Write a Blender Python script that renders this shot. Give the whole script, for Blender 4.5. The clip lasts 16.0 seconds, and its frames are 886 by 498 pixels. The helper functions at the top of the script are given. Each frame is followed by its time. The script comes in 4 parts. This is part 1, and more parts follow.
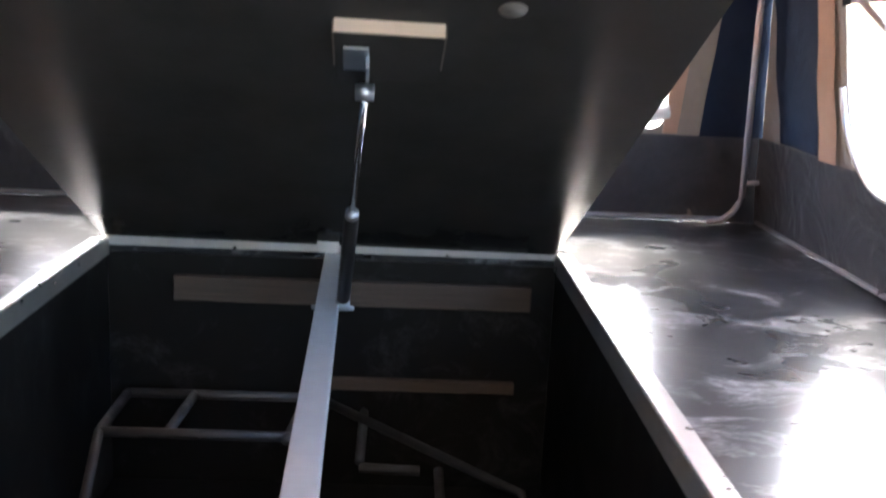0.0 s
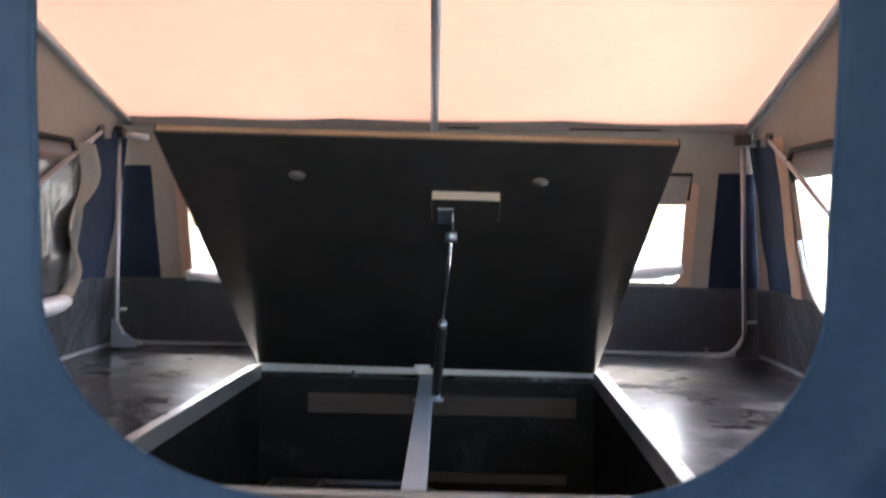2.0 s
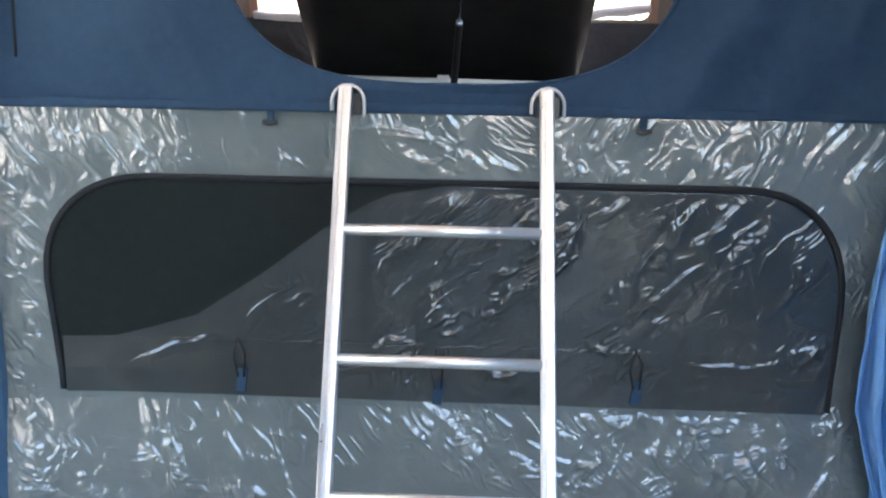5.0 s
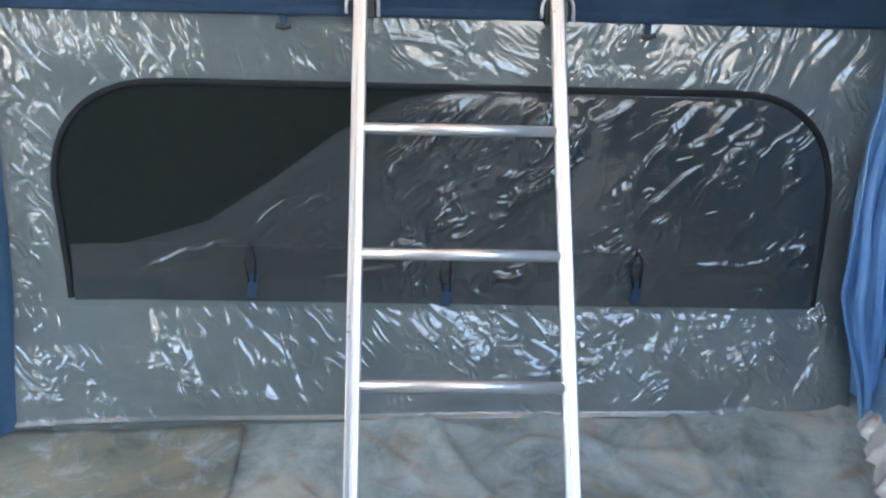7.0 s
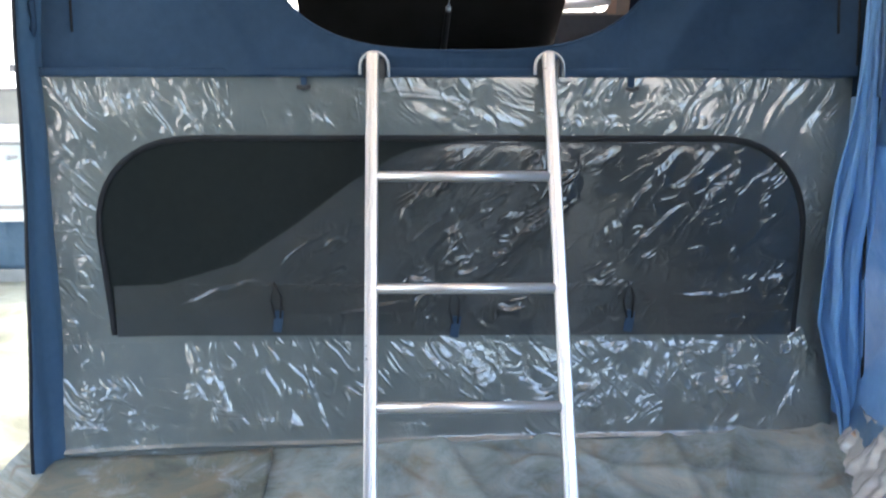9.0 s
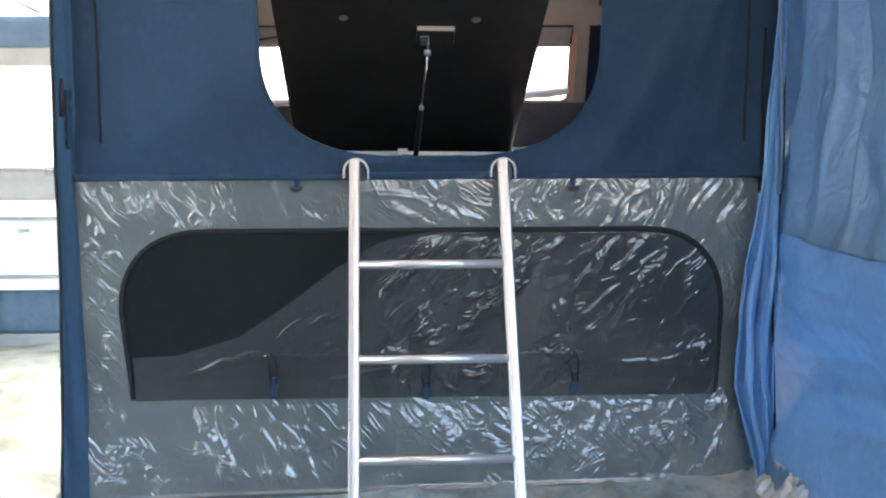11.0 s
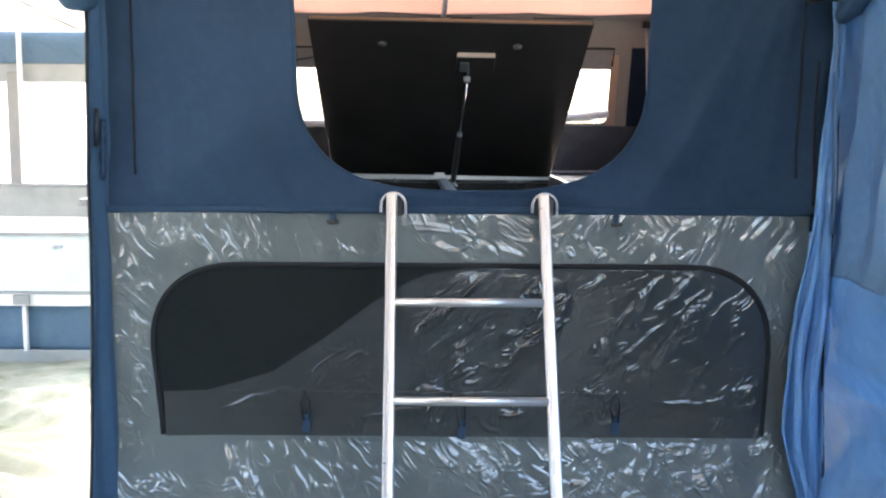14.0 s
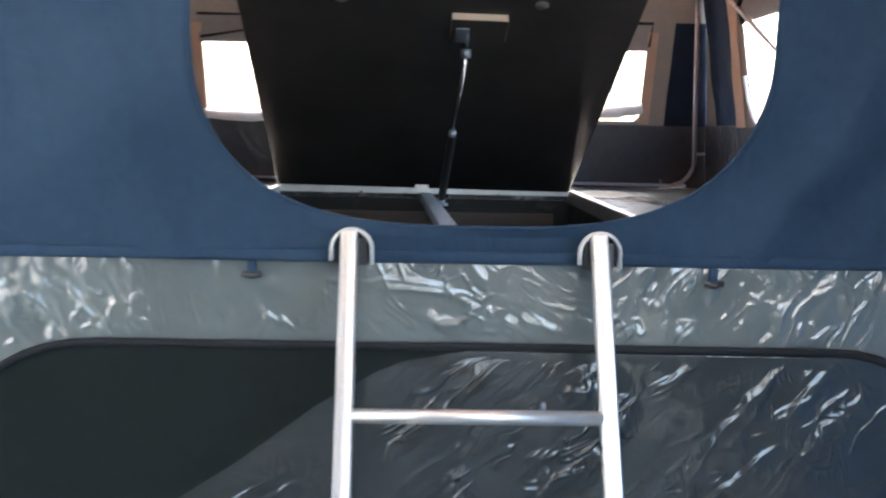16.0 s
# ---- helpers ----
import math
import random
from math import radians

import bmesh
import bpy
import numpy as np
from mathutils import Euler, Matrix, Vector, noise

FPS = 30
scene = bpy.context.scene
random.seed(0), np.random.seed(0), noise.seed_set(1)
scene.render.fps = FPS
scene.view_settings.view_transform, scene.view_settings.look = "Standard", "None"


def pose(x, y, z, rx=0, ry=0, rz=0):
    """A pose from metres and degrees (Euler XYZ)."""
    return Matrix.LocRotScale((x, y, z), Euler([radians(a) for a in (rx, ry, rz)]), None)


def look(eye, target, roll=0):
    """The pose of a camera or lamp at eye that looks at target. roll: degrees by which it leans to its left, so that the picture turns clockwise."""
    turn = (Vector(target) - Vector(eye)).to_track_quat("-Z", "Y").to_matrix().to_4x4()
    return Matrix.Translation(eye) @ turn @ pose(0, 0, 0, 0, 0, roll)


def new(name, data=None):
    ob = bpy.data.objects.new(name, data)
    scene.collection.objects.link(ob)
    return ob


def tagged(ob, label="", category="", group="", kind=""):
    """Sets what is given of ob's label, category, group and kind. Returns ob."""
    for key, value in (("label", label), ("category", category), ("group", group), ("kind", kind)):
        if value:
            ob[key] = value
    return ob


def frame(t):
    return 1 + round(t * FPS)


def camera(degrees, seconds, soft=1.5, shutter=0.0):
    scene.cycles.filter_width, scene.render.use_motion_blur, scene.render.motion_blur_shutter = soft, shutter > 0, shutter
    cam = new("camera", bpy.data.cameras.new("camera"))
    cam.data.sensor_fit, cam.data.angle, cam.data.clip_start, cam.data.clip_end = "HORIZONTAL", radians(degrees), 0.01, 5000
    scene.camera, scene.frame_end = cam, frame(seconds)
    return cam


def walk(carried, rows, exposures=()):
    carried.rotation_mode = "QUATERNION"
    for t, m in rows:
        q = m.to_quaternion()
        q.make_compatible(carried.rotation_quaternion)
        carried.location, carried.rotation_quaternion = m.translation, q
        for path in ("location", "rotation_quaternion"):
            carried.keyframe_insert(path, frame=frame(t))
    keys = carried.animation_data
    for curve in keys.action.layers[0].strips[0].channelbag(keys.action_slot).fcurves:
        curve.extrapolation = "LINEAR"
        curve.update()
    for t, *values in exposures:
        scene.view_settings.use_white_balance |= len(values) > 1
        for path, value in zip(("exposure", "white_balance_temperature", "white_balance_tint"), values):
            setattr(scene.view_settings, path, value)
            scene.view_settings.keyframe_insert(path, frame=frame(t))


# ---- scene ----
cam = camera(47.5, 16.0, soft=2.1, shutter=0.5)
PATH = [
    (0, (0.065, -0.012, 1.589), (0.15, 1.938, 1.152), 2.7),
    (0.5, (0.135, -0.206, 1.601), (0.141, 1.774, 1.323), 1.8),
    (1, (0.088, -0.387, 1.617), (0.104, 1.609, 1.491), 1.4),
    (1.5, (0.036, -0.562, 1.569), (0.036, 1.438, 1.572), 1.0),
    (2, (0.077, -0.783, 1.51), (-0.001, 1.215, 1.474), 1.0),
    (2.5, (0.1, -1.011, 1.435), (-0.016, 0.982, 1.301), 1.1),
    (3, (0.099, -1.262, 1.405), (-0.021, 0.72, 1.166), 1.2),
    (3.5, (0.149, -1.458, 1.349), (0.0, 0.514, 1.05), 1.2),
    (4, (0.178, -1.572, 1.309), (0.014, 0.388, 0.951), 1.1),
    (4.2, (0.173, -1.607, 1.294), (0.017, 0.35, 0.912), 1.0),
    (6.3, (-0.032, -1.786, 1.077), (-0.022, 0.178, 0.699), 1.4),
    (6.5, (-0.053, -1.783, 1.073), (-0.027, 0.177, 0.676), 1.4),
    (7, (-0.104, -1.815, 1.052), (-0.036, 0.136, 0.62), 1.4),
    (7.5, (-0.104, -1.864, 1.046), (-0.034, 0.075, 0.56), 1.0),
    (8, (-0.095, -1.932, 1.038), (-0.035, 0.004, 0.542), 0.7),
    (8.5, (-0.092, -1.989, 1.046), (-0.043, -0.038, 0.611), 0.5),
    (9, (-0.085, -2.056, 1.076), (-0.053, -0.086, 0.734), 0.1),
    (9.5, (-0.082, -2.132, 1.1), (-0.048, -0.149, 0.843), -0.2),
    (9.7, (-0.076, -2.176, 1.104), (-0.002, -0.195, 0.876), -0.1),
    (11.8, (-0.036, -2.667, 1.308), (-0.009, -0.684, 1.053), -0.6),
    (12, (-0.031, -2.694, 1.312), (-0.018, -0.709, 1.063), -0.7),
    (12.5, (-0.04, -2.724, 1.291), (-0.04, -0.735, 1.077), -0.7),
    (13, (-0.027, -2.721, 1.319), (-0.045, -0.731, 1.111), -0.6),
    (13.5, (-0.044, -2.62, 1.318), (-0.057, -0.631, 1.109), -0.2),
    (14, (-0.073, -2.415, 1.317), (-0.072, -0.429, 1.081), 0.4),
    (14.5, (-0.095, -2.131, 1.308), (-0.087, -0.147, 1.055), 1.0),
    (15, (-0.113, -1.798, 1.303), (-0.117, 0.186, 1.049), 1.4),
    (15.5, (-0.129, -1.515, 1.306), (-0.142, 0.47, 1.057), 1.4),
    (16, (-0.103, -1.249, 1.312), (-0.05, 0.736, 1.074), 1.2),
]
# seconds, stops: the film's camera opens up over the dark hatch
STOPS = [(0.0, 4.65), (0.6, 4.53), (1.0, 4.32), (1.6, 4.2), (3.0, 4.17), (4.2, 4.22), (8.0, 4.08), (9.5, 4.03), (12.0, 3.99), (14.0, 4.0), (16.0, 4.17)]
walk(cam, [(t, look(eye, target, roll)) for t, eye, target, roll in PATH], STOPS)

# ---- world, sun ----
SUN_EL, SUN_AZ = 56.0, 8.0      # degrees; azimuth from +y, clockwise
world = bpy.data.worlds.new("sky")
scene.world = world
world.use_nodes = True
wn = world.node_tree
sky = wn.nodes.new("ShaderNodeTexSky")
sky.sky_type, sky.sun_disc = "NISHITA", False
sky.sun_elevation, sky.sun_rotation = radians(SUN_EL), radians(SUN_AZ)
sky.dust_density, sky.air_density = 5.0, 1.0
wn.links.new(sky.outputs[0], wn.nodes["Background"].inputs[0])
wn.nodes["Background"].inputs[1].default_value = 0.15
sun = new("sun", bpy.data.lights.new("sun", "SUN"))
sun.data.energy, sun.data.angle, sun.data.color = 0.9, radians(25.0), (1.0, 0.97, 0.93)
_d = Vector((math.sin(radians(SUN_AZ)) * math.cos(radians(SUN_EL)), math.cos(radians(SUN_AZ)) * math.cos(radians(SUN_EL)), math.sin(radians(SUN_EL))))
sun.matrix_world = look(_d * 20, (0, 0, 0))


# ---- materials ----
class Mat:
    """A small builder for node materials."""

    def __init__(self, name):
        self.m = bpy.data.materials.new(name)
        self.m.use_nodes = True
        self.t = self.m.node_tree
        self.b = self.t.nodes["Principled BSDF"]
        self.out = self.t.nodes["Material Output"]

    def n(self, kind, **values):
        node = self.t.nodes.new("ShaderNode" + kind)
        for k, v in values.items():
            node.inputs[k.replace("_", " ")].default_value = v
        return node

    def l(self, a, b):
        self.t.links.new(a, b)

    def pos(self, scale=(1, 1, 1), rot=(0, 0, 0)):
        c = self.n("TexCoord")
        m = self.n("Mapping")
        m.inputs["Scale"].default_value = scale
        m.inputs["Rotation"].default_value = rot
        self.l(c.outputs["Object"], m.inputs[0])
        return m.outputs[0]

    def noise(self, scale, detail=3.0, rough=0.55, warp=0.0, vec=None, ridged=False):
        t = self.n("TexNoise", Scale=scale, Detail=detail, Roughness=rough, Distortion=warp)
        if ridged:
            t.noise_type = "RIDGED_MULTIFRACTAL"
        self.l(vec if vec else self.pos(), t.inputs["Vector"])
        return t.outputs[0]

    def ramp(self, fac, stops):
        r = self.n("ValToRGB")
        e = r.color_ramp.elements
        while len(e) < len(stops):
            e.new(0.5)
        for i, (p, c) in enumerate(stops):
            e[i].position = p
            e[i].color = (*c, 1) if len(c) == 3 else c
        self.l(fac, r.inputs[0])
        return r.outputs[0]

    def mix(self, fac, a, b, blend="MIX"):
        x = self.n("Mix")
        x.data_type, x.blend_type = "RGBA", blend
        for v, s in ((fac, x.inputs[0]), (a, x.inputs[6]), (b, x.inputs[7])):
            if isinstance(v, (int, float)):
                s.default_value = v
            elif isinstance(v, tuple):
                s.default_value = (*v, 1)
            else:
                self.l(v, s)
        return x.outputs[2]

    def bump(self, height, strength=0.3, distance=0.002, after=None):
        b = self.n("Bump", Strength=strength, Distance=distance)
        self.l(height, b.inputs["Height"])
        if after:
            self.l(after, b.inputs["Normal"])
        return b.outputs[0]

    def done(self, color=None, rough=None, normal=None, metal=0.0, translucent=0.0, tint=None, **kw):
        b = self.b
        for v, s in ((color, "Base Color"), (rough, "Roughness"), (normal, "Normal")):
            if v is None:
                continue
            if isinstance(v, (int, float)):
                b.inputs[s].default_value = v
            elif isinstance(v, tuple):
                b.inputs[s].default_value = (*v, 1)
            else:
                self.l(v, b.inputs[s])
        b.inputs["Metallic"].default_value = metal
        for k, v in kw.items():
            b.inputs[k.replace("_", " ")].default_value = v
        if translucent:
            t = self.n("BsdfTranslucent")
            c = tint if tint is not None else color
            if isinstance(c, tuple):
                t.inputs[0].default_value = (*c, 1)
            else:
                self.l(c, t.inputs[0])
            x = self.n("MixShader", Fac=translucent)
            self.l(b.outputs[0], x.inputs[1])
            self.l(t.outputs[0], x.inputs[2])
            self.l(x.outputs[0], self.out.inputs[0])
        return self.m


def canvas(name, dark, light, translucent, weave=900.0, folds=0.25, tint=None, rough=0.85, sheen=0.25):
    m = Mat(name)
    big = m.noise(2.2, 4.0, 0.6, 0.4)
    small = m.noise(40.0, 3.0, 0.6)
    c = m.ramp(m.mix(0.35, big, small), [(0.3, dark), (0.72, light)])
    thread = m.noise(weave, 1.0, 0.5)
    n1 = m.bump(thread, 0.15, 0.0006)
    n2 = m.bump(m.noise(7.0, 3.0, 0.5, 0.6), folds, 0.02, n1)
    return m.done(c, rough, n2, translucent=translucent, tint=tint, Specular_IOR_Level=sheen)


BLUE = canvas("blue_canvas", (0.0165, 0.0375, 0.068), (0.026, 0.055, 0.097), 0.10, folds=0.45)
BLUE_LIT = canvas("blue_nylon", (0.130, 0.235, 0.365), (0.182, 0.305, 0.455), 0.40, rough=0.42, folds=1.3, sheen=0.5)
BLUE_DIM = canvas("dimmed_blue_nylon", (0.112, 0.215, 0.345), (0.155, 0.275, 0.425), 0.20, rough=0.36, folds=1.3, sheen=0.8)
BLUE_FOLD = canvas("brightened_blue_nylon", (0.15, 0.33, 0.60), (0.21, 0.43, 0.72), 0.15, rough=0.34, folds=0.8, sheen=0.5)
BLUE_SKIRT = canvas("faded_blue_canvas", (0.06, 0.11, 0.17), (0.09, 0.15, 0.21), 0.10, rough=0.5, folds=1.0)
BLUE_SHADED = canvas("shaded_blue_canvas", (0.009, 0.019, 0.042), (0.015, 0.029, 0.060), 0.06, folds=0.8)
BLUE_SIDE = canvas("blue_side_nylon", (0.058, 0.118, 0.195), (0.085, 0.160, 0.250), 0.3, folds=0.7, rough=0.6)
CREAM = canvas("cream_canvas", (0.71, 0.515, 0.385), (0.78, 0.58, 0.44), 0.049, folds=0.15, tint=(0.96, 0.51, 0.37))
CREAM_SHADE = canvas("cream_canvas_annex", (0.66, 0.55, 0.44), (0.74, 0.63, 0.52), 0.085, folds=0.1)
CREAM_AWNING = canvas("cream_awning_canvas", (0.72, 0.62, 0.48), (0.78, 0.68, 0.54), 0.09, folds=0.1)
WINDOWGLARE = canvas("white_glare_sheet", (0.82, 0.83, 0.84), (0.88, 0.88, 0.88), 0.6, folds=0.3, rough=0.35)
BEIGE = canvas("beige_canvas", (0.235, 0.22, 0.20), (0.30, 0.28, 0.255), 0.12, folds=0.6)
SAND = canvas("sand_webbing", (0.42, 0.285, 0.21), (0.50, 0.35, 0.265), 0.22)
GREY = canvas("grey_canvas", (0.036, 0.042, 0.050), (0.075, 0.083, 0.094), 0.04, folds=1.0, rough=0.33, sheen=0.5)
FLAPGREY = canvas("grey_flap_canvas", (0.20, 0.20, 0.20), (0.28, 0.275, 0.27), 0.15)
MESHDARK = canvas("dark_window_mesh", (0.0105, 0.0138, 0.0135), (0.0165, 0.0195, 0.019), 0.0, rough=0.8, folds=0.05, sheen=0.03)
BLACKTRIM = canvas("black_binding", (0.010, 0.011, 0.013), (0.018, 0.019, 0.022), 0.0)


def vinyl(name, dark, light, crease=1.0, coat=1.0, turns=(28.0, -35.0, 60.0), stretch=0.42, cover=0.42, scales=(11.0, 23.0, 46.0)):
    """Shiny crinkled plastic sheet."""
    m = Mat(name)
    c = m.ramp(m.noise(5.0, 4.0, 0.6, 0.5), [(0.3, dark), (0.7, light)])
    warp = m.n("TexNoise", Scale=4.0, Detail=3.0)
    m.l(m.pos(), warp.inputs["Vector"])
    def along(turn):
        at = m.n("VectorMath")
        at.operation = "MULTIPLY_ADD"
        m.l(warp.outputs["Color"], at.inputs[0])
        at.inputs[1].default_value = (0.14, 0.14, 0.14)
        m.l(m.pos((1.0, 1.0, stretch), (0, radians(turn), 0)), at.inputs[2])
        return at.outputs[0]

    patch = m.ramp(m.noise(5.0, 3.0, 0.65, 0.8), [(cover, (0.0, 0.0, 0.0)), (cover + 0.14, (1, 1, 1))])
    normal = m.bump(m.noise(9.0, 3.0, 0.55, 1.0), 0.32 * crease, 0.03)
    for scale, turn, deep in zip(scales, turns, (0.020, 0.012, 0.006)):
        fold = m.n("TexNoise", Scale=scale, Detail=1.0, Roughness=0.4)
        m.l(along(turn), fold.inputs["Vector"])
        away = m.n("Math")
        away.operation = "ABSOLUTE"
        centre = m.n("Math")
        centre.operation = "SUBTRACT"
        m.l(fold.outputs[0], centre.inputs[0])
        centre.inputs[1].default_value = 0.5
        m.l(centre.outputs[0], away.inputs[0])
        ridge = m.ramp(away.outputs[0], [(0.0, (1, 1, 1)), (0.035, (0.35, 0.35, 0.35)), (0.09, (0, 0, 0))])
        normal = m.bump(m.mix(1.0, ridge, patch, "MULTIPLY"), 0.9 * crease, deep * 0.6, normal)
    n2 = normal
    m.b.inputs["Coat Weight"].default_value = coat
    m.b.inputs["Coat Roughness"].default_value = 0.10
    m.b.inputs["Coat IOR"].default_value = 1.88
    m.l(n2, m.b.inputs["Coat Normal"])
    return m.done(c, 0.6, m.bump(m.noise(8.0, 3.0, 0.5, 0.8), 0.25 * crease, 0.01), Specular_IOR_Level=0.3)


SKIRT = vinyl("grey_pvc", (0.082, 0.098, 0.095), (0.110, 0.129, 0.124), crease=0.14, stretch=0.33, cover=0.50, scales=(14.0, 28.0, 52.0))
SKIRTWIN = MESHDARK
FLAPDARK = vinyl("dark_grey_pvc", (0.0125, 0.0162, 0.0166), (0.0185, 0.023, 0.0234), crease=0.14, coat=0.7, turns=(50.0, 48.0, 40.0), stretch=0.28, cover=0.57, scales=(14.0, 28.0, 52.0))
SILVERPLASTIC = vinyl("silver_plastic", (0.34, 0.355, 0.355), (0.46, 0.47, 0.465), crease=0.6)


def groundsheet(name, stops, rough=0.6):
    m = Mat(name)
    big = m.noise(4.2, 6.0, 0.68, 0.8)
    c1 = m.ramp(big, stops)
    stain = m.ramp(m.noise(6.0, 4.0, 0.65, 1.2), [(0.50, (0, 0, 0)), (0.70, (0.75, 0.75, 0.75))])
    c2 = m.mix(stain, c1, (0.165, 0.145, 0.100))
    dust = m.ramp(m.noise(9.0, 5.0, 0.7, 0.6), [(0.52, (0, 0, 0)), (0.7, (0.6, 0.6, 0.6))])
    c3 = m.mix(dust, c2, (0.29, 0.37, 0.43))
    # brown dirt caught in old fold lines
    away = m.n("Math")
    away.operation = "SUBTRACT"
    away.inputs[1].default_value = 0.5
    m.l(m.noise(2.3, 2.0, 0.5, 0.9), away.inputs[0])
    far = m.n("Math")
    far.operation = "ABSOLUTE"
    m.l(away.outputs[0], far.inputs[0])
    line = m.ramp(far.outputs[0], [(0.0, (0.75, 0.75, 0.75)), (0.022, (0, 0, 0))])
    broken = m.ramp(m.noise(7.0, 3.0, 0.6), [(0.45, (0, 0, 0)), (0.62, (1, 1, 1))])
    c4 = m.mix(m.mix(1.0, line, broken, "MULTIPLY"), c3, (0.135, 0.105, 0.075))
    n1 = m.bump(m.noise(500.0, 1.0), 0.2, 0.0006)
    n2 = m.bump(m.noise(9.0, 4.0, 0.55, 1.0), 0.6, 0.012, n1)
    return m.done(c4, rough, n2)


FLOORDIM = groundsheet("dirty_dim_groundsheet", [(0.34, (0.056, 0.072, 0.063)), (0.5, (0.105, 0.126, 0.112)), (0.62, (0.150, 0.150, 0.115))])
FLOORMAT = groundsheet("groundsheet", [(0.34, (0.105, 0.142, 0.142)), (0.5, (0.212, 0.264, 0.268)), (0.62, (0.285, 0.295, 0.265))])


def tarp_material():
    m = Mat("pale_tarp")
    c = m.ramp(m.noise(3.0, 4.0, 0.6, 0.5), [(0.32, (0.105, 0.122, 0.084)), (0.64, (0.29, 0.305, 0.25))])
    return m.done(c, 0.6, m.bump(m.noise(16.0, 3.0, 0.55, 0.8), 0.5, 0.01))


TARP = tarp_material()


def film_board(name, base, rough, scuffs, gloss=0.5, smears=2.2):
    """Black film-faced plywood, scuffed where things have been dragged over it."""
    m = Mat(name)
    c0 = m.ramp(m.noise(3.0, 5.0, 0.65), [(0.3, base), (0.7, tuple(v * 1.6 for v in base))])
    s = m.ramp(m.noise(6.5, 5.0, 0.68, 0.9, m.pos((1.0, 1.7, 1.0), (0, 0, 0.3))), [(0.52, (0, 0, 0)), (0.66, (1, 1, 1))])
    fine = m.ramp(m.noise(38.0, 5.0, 0.75, 0.6), [(0.35, (0.1, 0.1, 0.1)), (0.75, (1, 1, 1))])
    f = m.mix(1.0, s, fine, "MULTIPLY")
    k = m.mix(scuffs, (0, 0, 0), f)
    c = m.mix(k, c0, (0.46, 0.48, 0.50))
    smear = m.noise(4.0, 3.0, 0.6, 0.5)
    r0 = m.ramp(smear, [(0.2, (rough,) * 3), (0.85, (min(1.0, rough * smears),) * 3)])
    r = m.mix(k, r0, (0.4, 0.4, 0.4))
    return m.done(c, r, m.bump(m.noise(3.0, 1.0), 0.03, 0.004), Specular_IOR_Level=gloss)


DECK = film_board("scuffed_black_board", (0.012, 0.0145, 0.018), 0.20, 1.0, 0.45)
for _k, _v in (("Coat Weight", 0.7), ("Coat Roughness", 0.18), ("Coat IOR", 1.7)):
    DECK.node_tree.nodes["Principled BSDF"].inputs[_k].default_value = _v
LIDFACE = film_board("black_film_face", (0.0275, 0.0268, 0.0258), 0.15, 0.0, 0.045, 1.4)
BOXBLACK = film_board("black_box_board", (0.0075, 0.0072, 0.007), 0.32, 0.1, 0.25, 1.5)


def wood_material(name, a, b):
    m = Mat(name)
    g = m.noise(6.0, 4.0, 0.6, 0.8, m.pos((1.0, 14.0, 60.0)))
    return m.done(m.ramp(g, [(0.3, a), (0.7, b)]), 0.65, m.bump(g, 0.2, 0.001))


PLYEDGE = wood_material("raw_plywood_edge", (0.20, 0.125, 0.07), (0.31, 0.205, 0.125))
BATTEN = wood_material("shaded_pine", (0.055, 0.040, 0.031), (0.09, 0.066, 0.050))
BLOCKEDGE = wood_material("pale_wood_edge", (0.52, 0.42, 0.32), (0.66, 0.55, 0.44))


def metal(name, color, rough, scratch=(1, 40, 1), amount=1.0):
    m = Mat(name)
    g = m.noise(18.0, 4.0, 0.6, 0.0, m.pos(scratch))
    c = m.ramp(g, [(0.3, tuple(v * 0.9 for v in color)), (0.7, color)])
    r = m.ramp(m.noise(30.0, 3.0), [(0.3, (rough * 0.75,) * 3), (0.7, (rough * 1.35,) * 3)])
    return m.done(c, r, None, metal=amount)


ALU = metal("anodised_aluminium", (0.66, 0.655, 0.64), 0.36, amount=0.8)
ALUBAR = metal("mill_aluminium_bar", (0.58, 0.66, 0.76), 0.4, amount=0.35)
STEEL = metal("galvanised_pole", (0.40, 0.43, 0.47), 0.36, amount=0.4)
CHROME = metal("chrome_rod", (0.80, 0.81, 0.82), 0.10)
DARKSTEEL = metal("dark_steel", (0.22, 0.22, 0.225), 0.4, amount=0.7)
DARKFRAME = metal("worn_black_tube", (0.10, 0.10, 0.105), 0.45, amount=0.5)
ZINC = metal("zinc_plate", (0.45, 0.50, 0.55), 0.4)


def paint(name, a, b, rough):
    m = Mat(name)
    c = m.ramp(m.noise(7.0, 5.0, 0.6), [(0.3, a), (0.7, b)])
    return m.done(c, rough, m.bump(m.noise(90.0, 2.0), 0.05, 0.001))


BLACKPLASTIC = paint("black_plastic", (0.012, 0.012, 0.013), (0.022, 0.022, 0.024), 0.35)
GREYPLASTIC = paint("grey_plastic", (0.42, 0.43, 0.42), (0.52, 0.53, 0.52), 0.4)
WHITEPAINT = paint("white_enamel", (0.44, 0.50, 0.50), (0.50, 0.56, 0.56), 0.3)
WHITEPOST = paint("white_post", (0.56, 0.57, 0.56), (0.64, 0.64, 0.63), 0.4)
GREYLEDGE = paint("grey_ledge", (0.20, 0.21, 0.21), (0.27, 0.28, 0.27), 0.5)
CAP = paint("dull_grey_cap", (0.12, 0.112, 0.10), (0.17, 0.16, 0.145), 0.5)
SILVERCLOTH = canvas("silver_awning_cloth", (0.50, 0.52, 0.54), (0.60, 0.62, 0.63), 0.12, folds=0.5, rough=0.4)


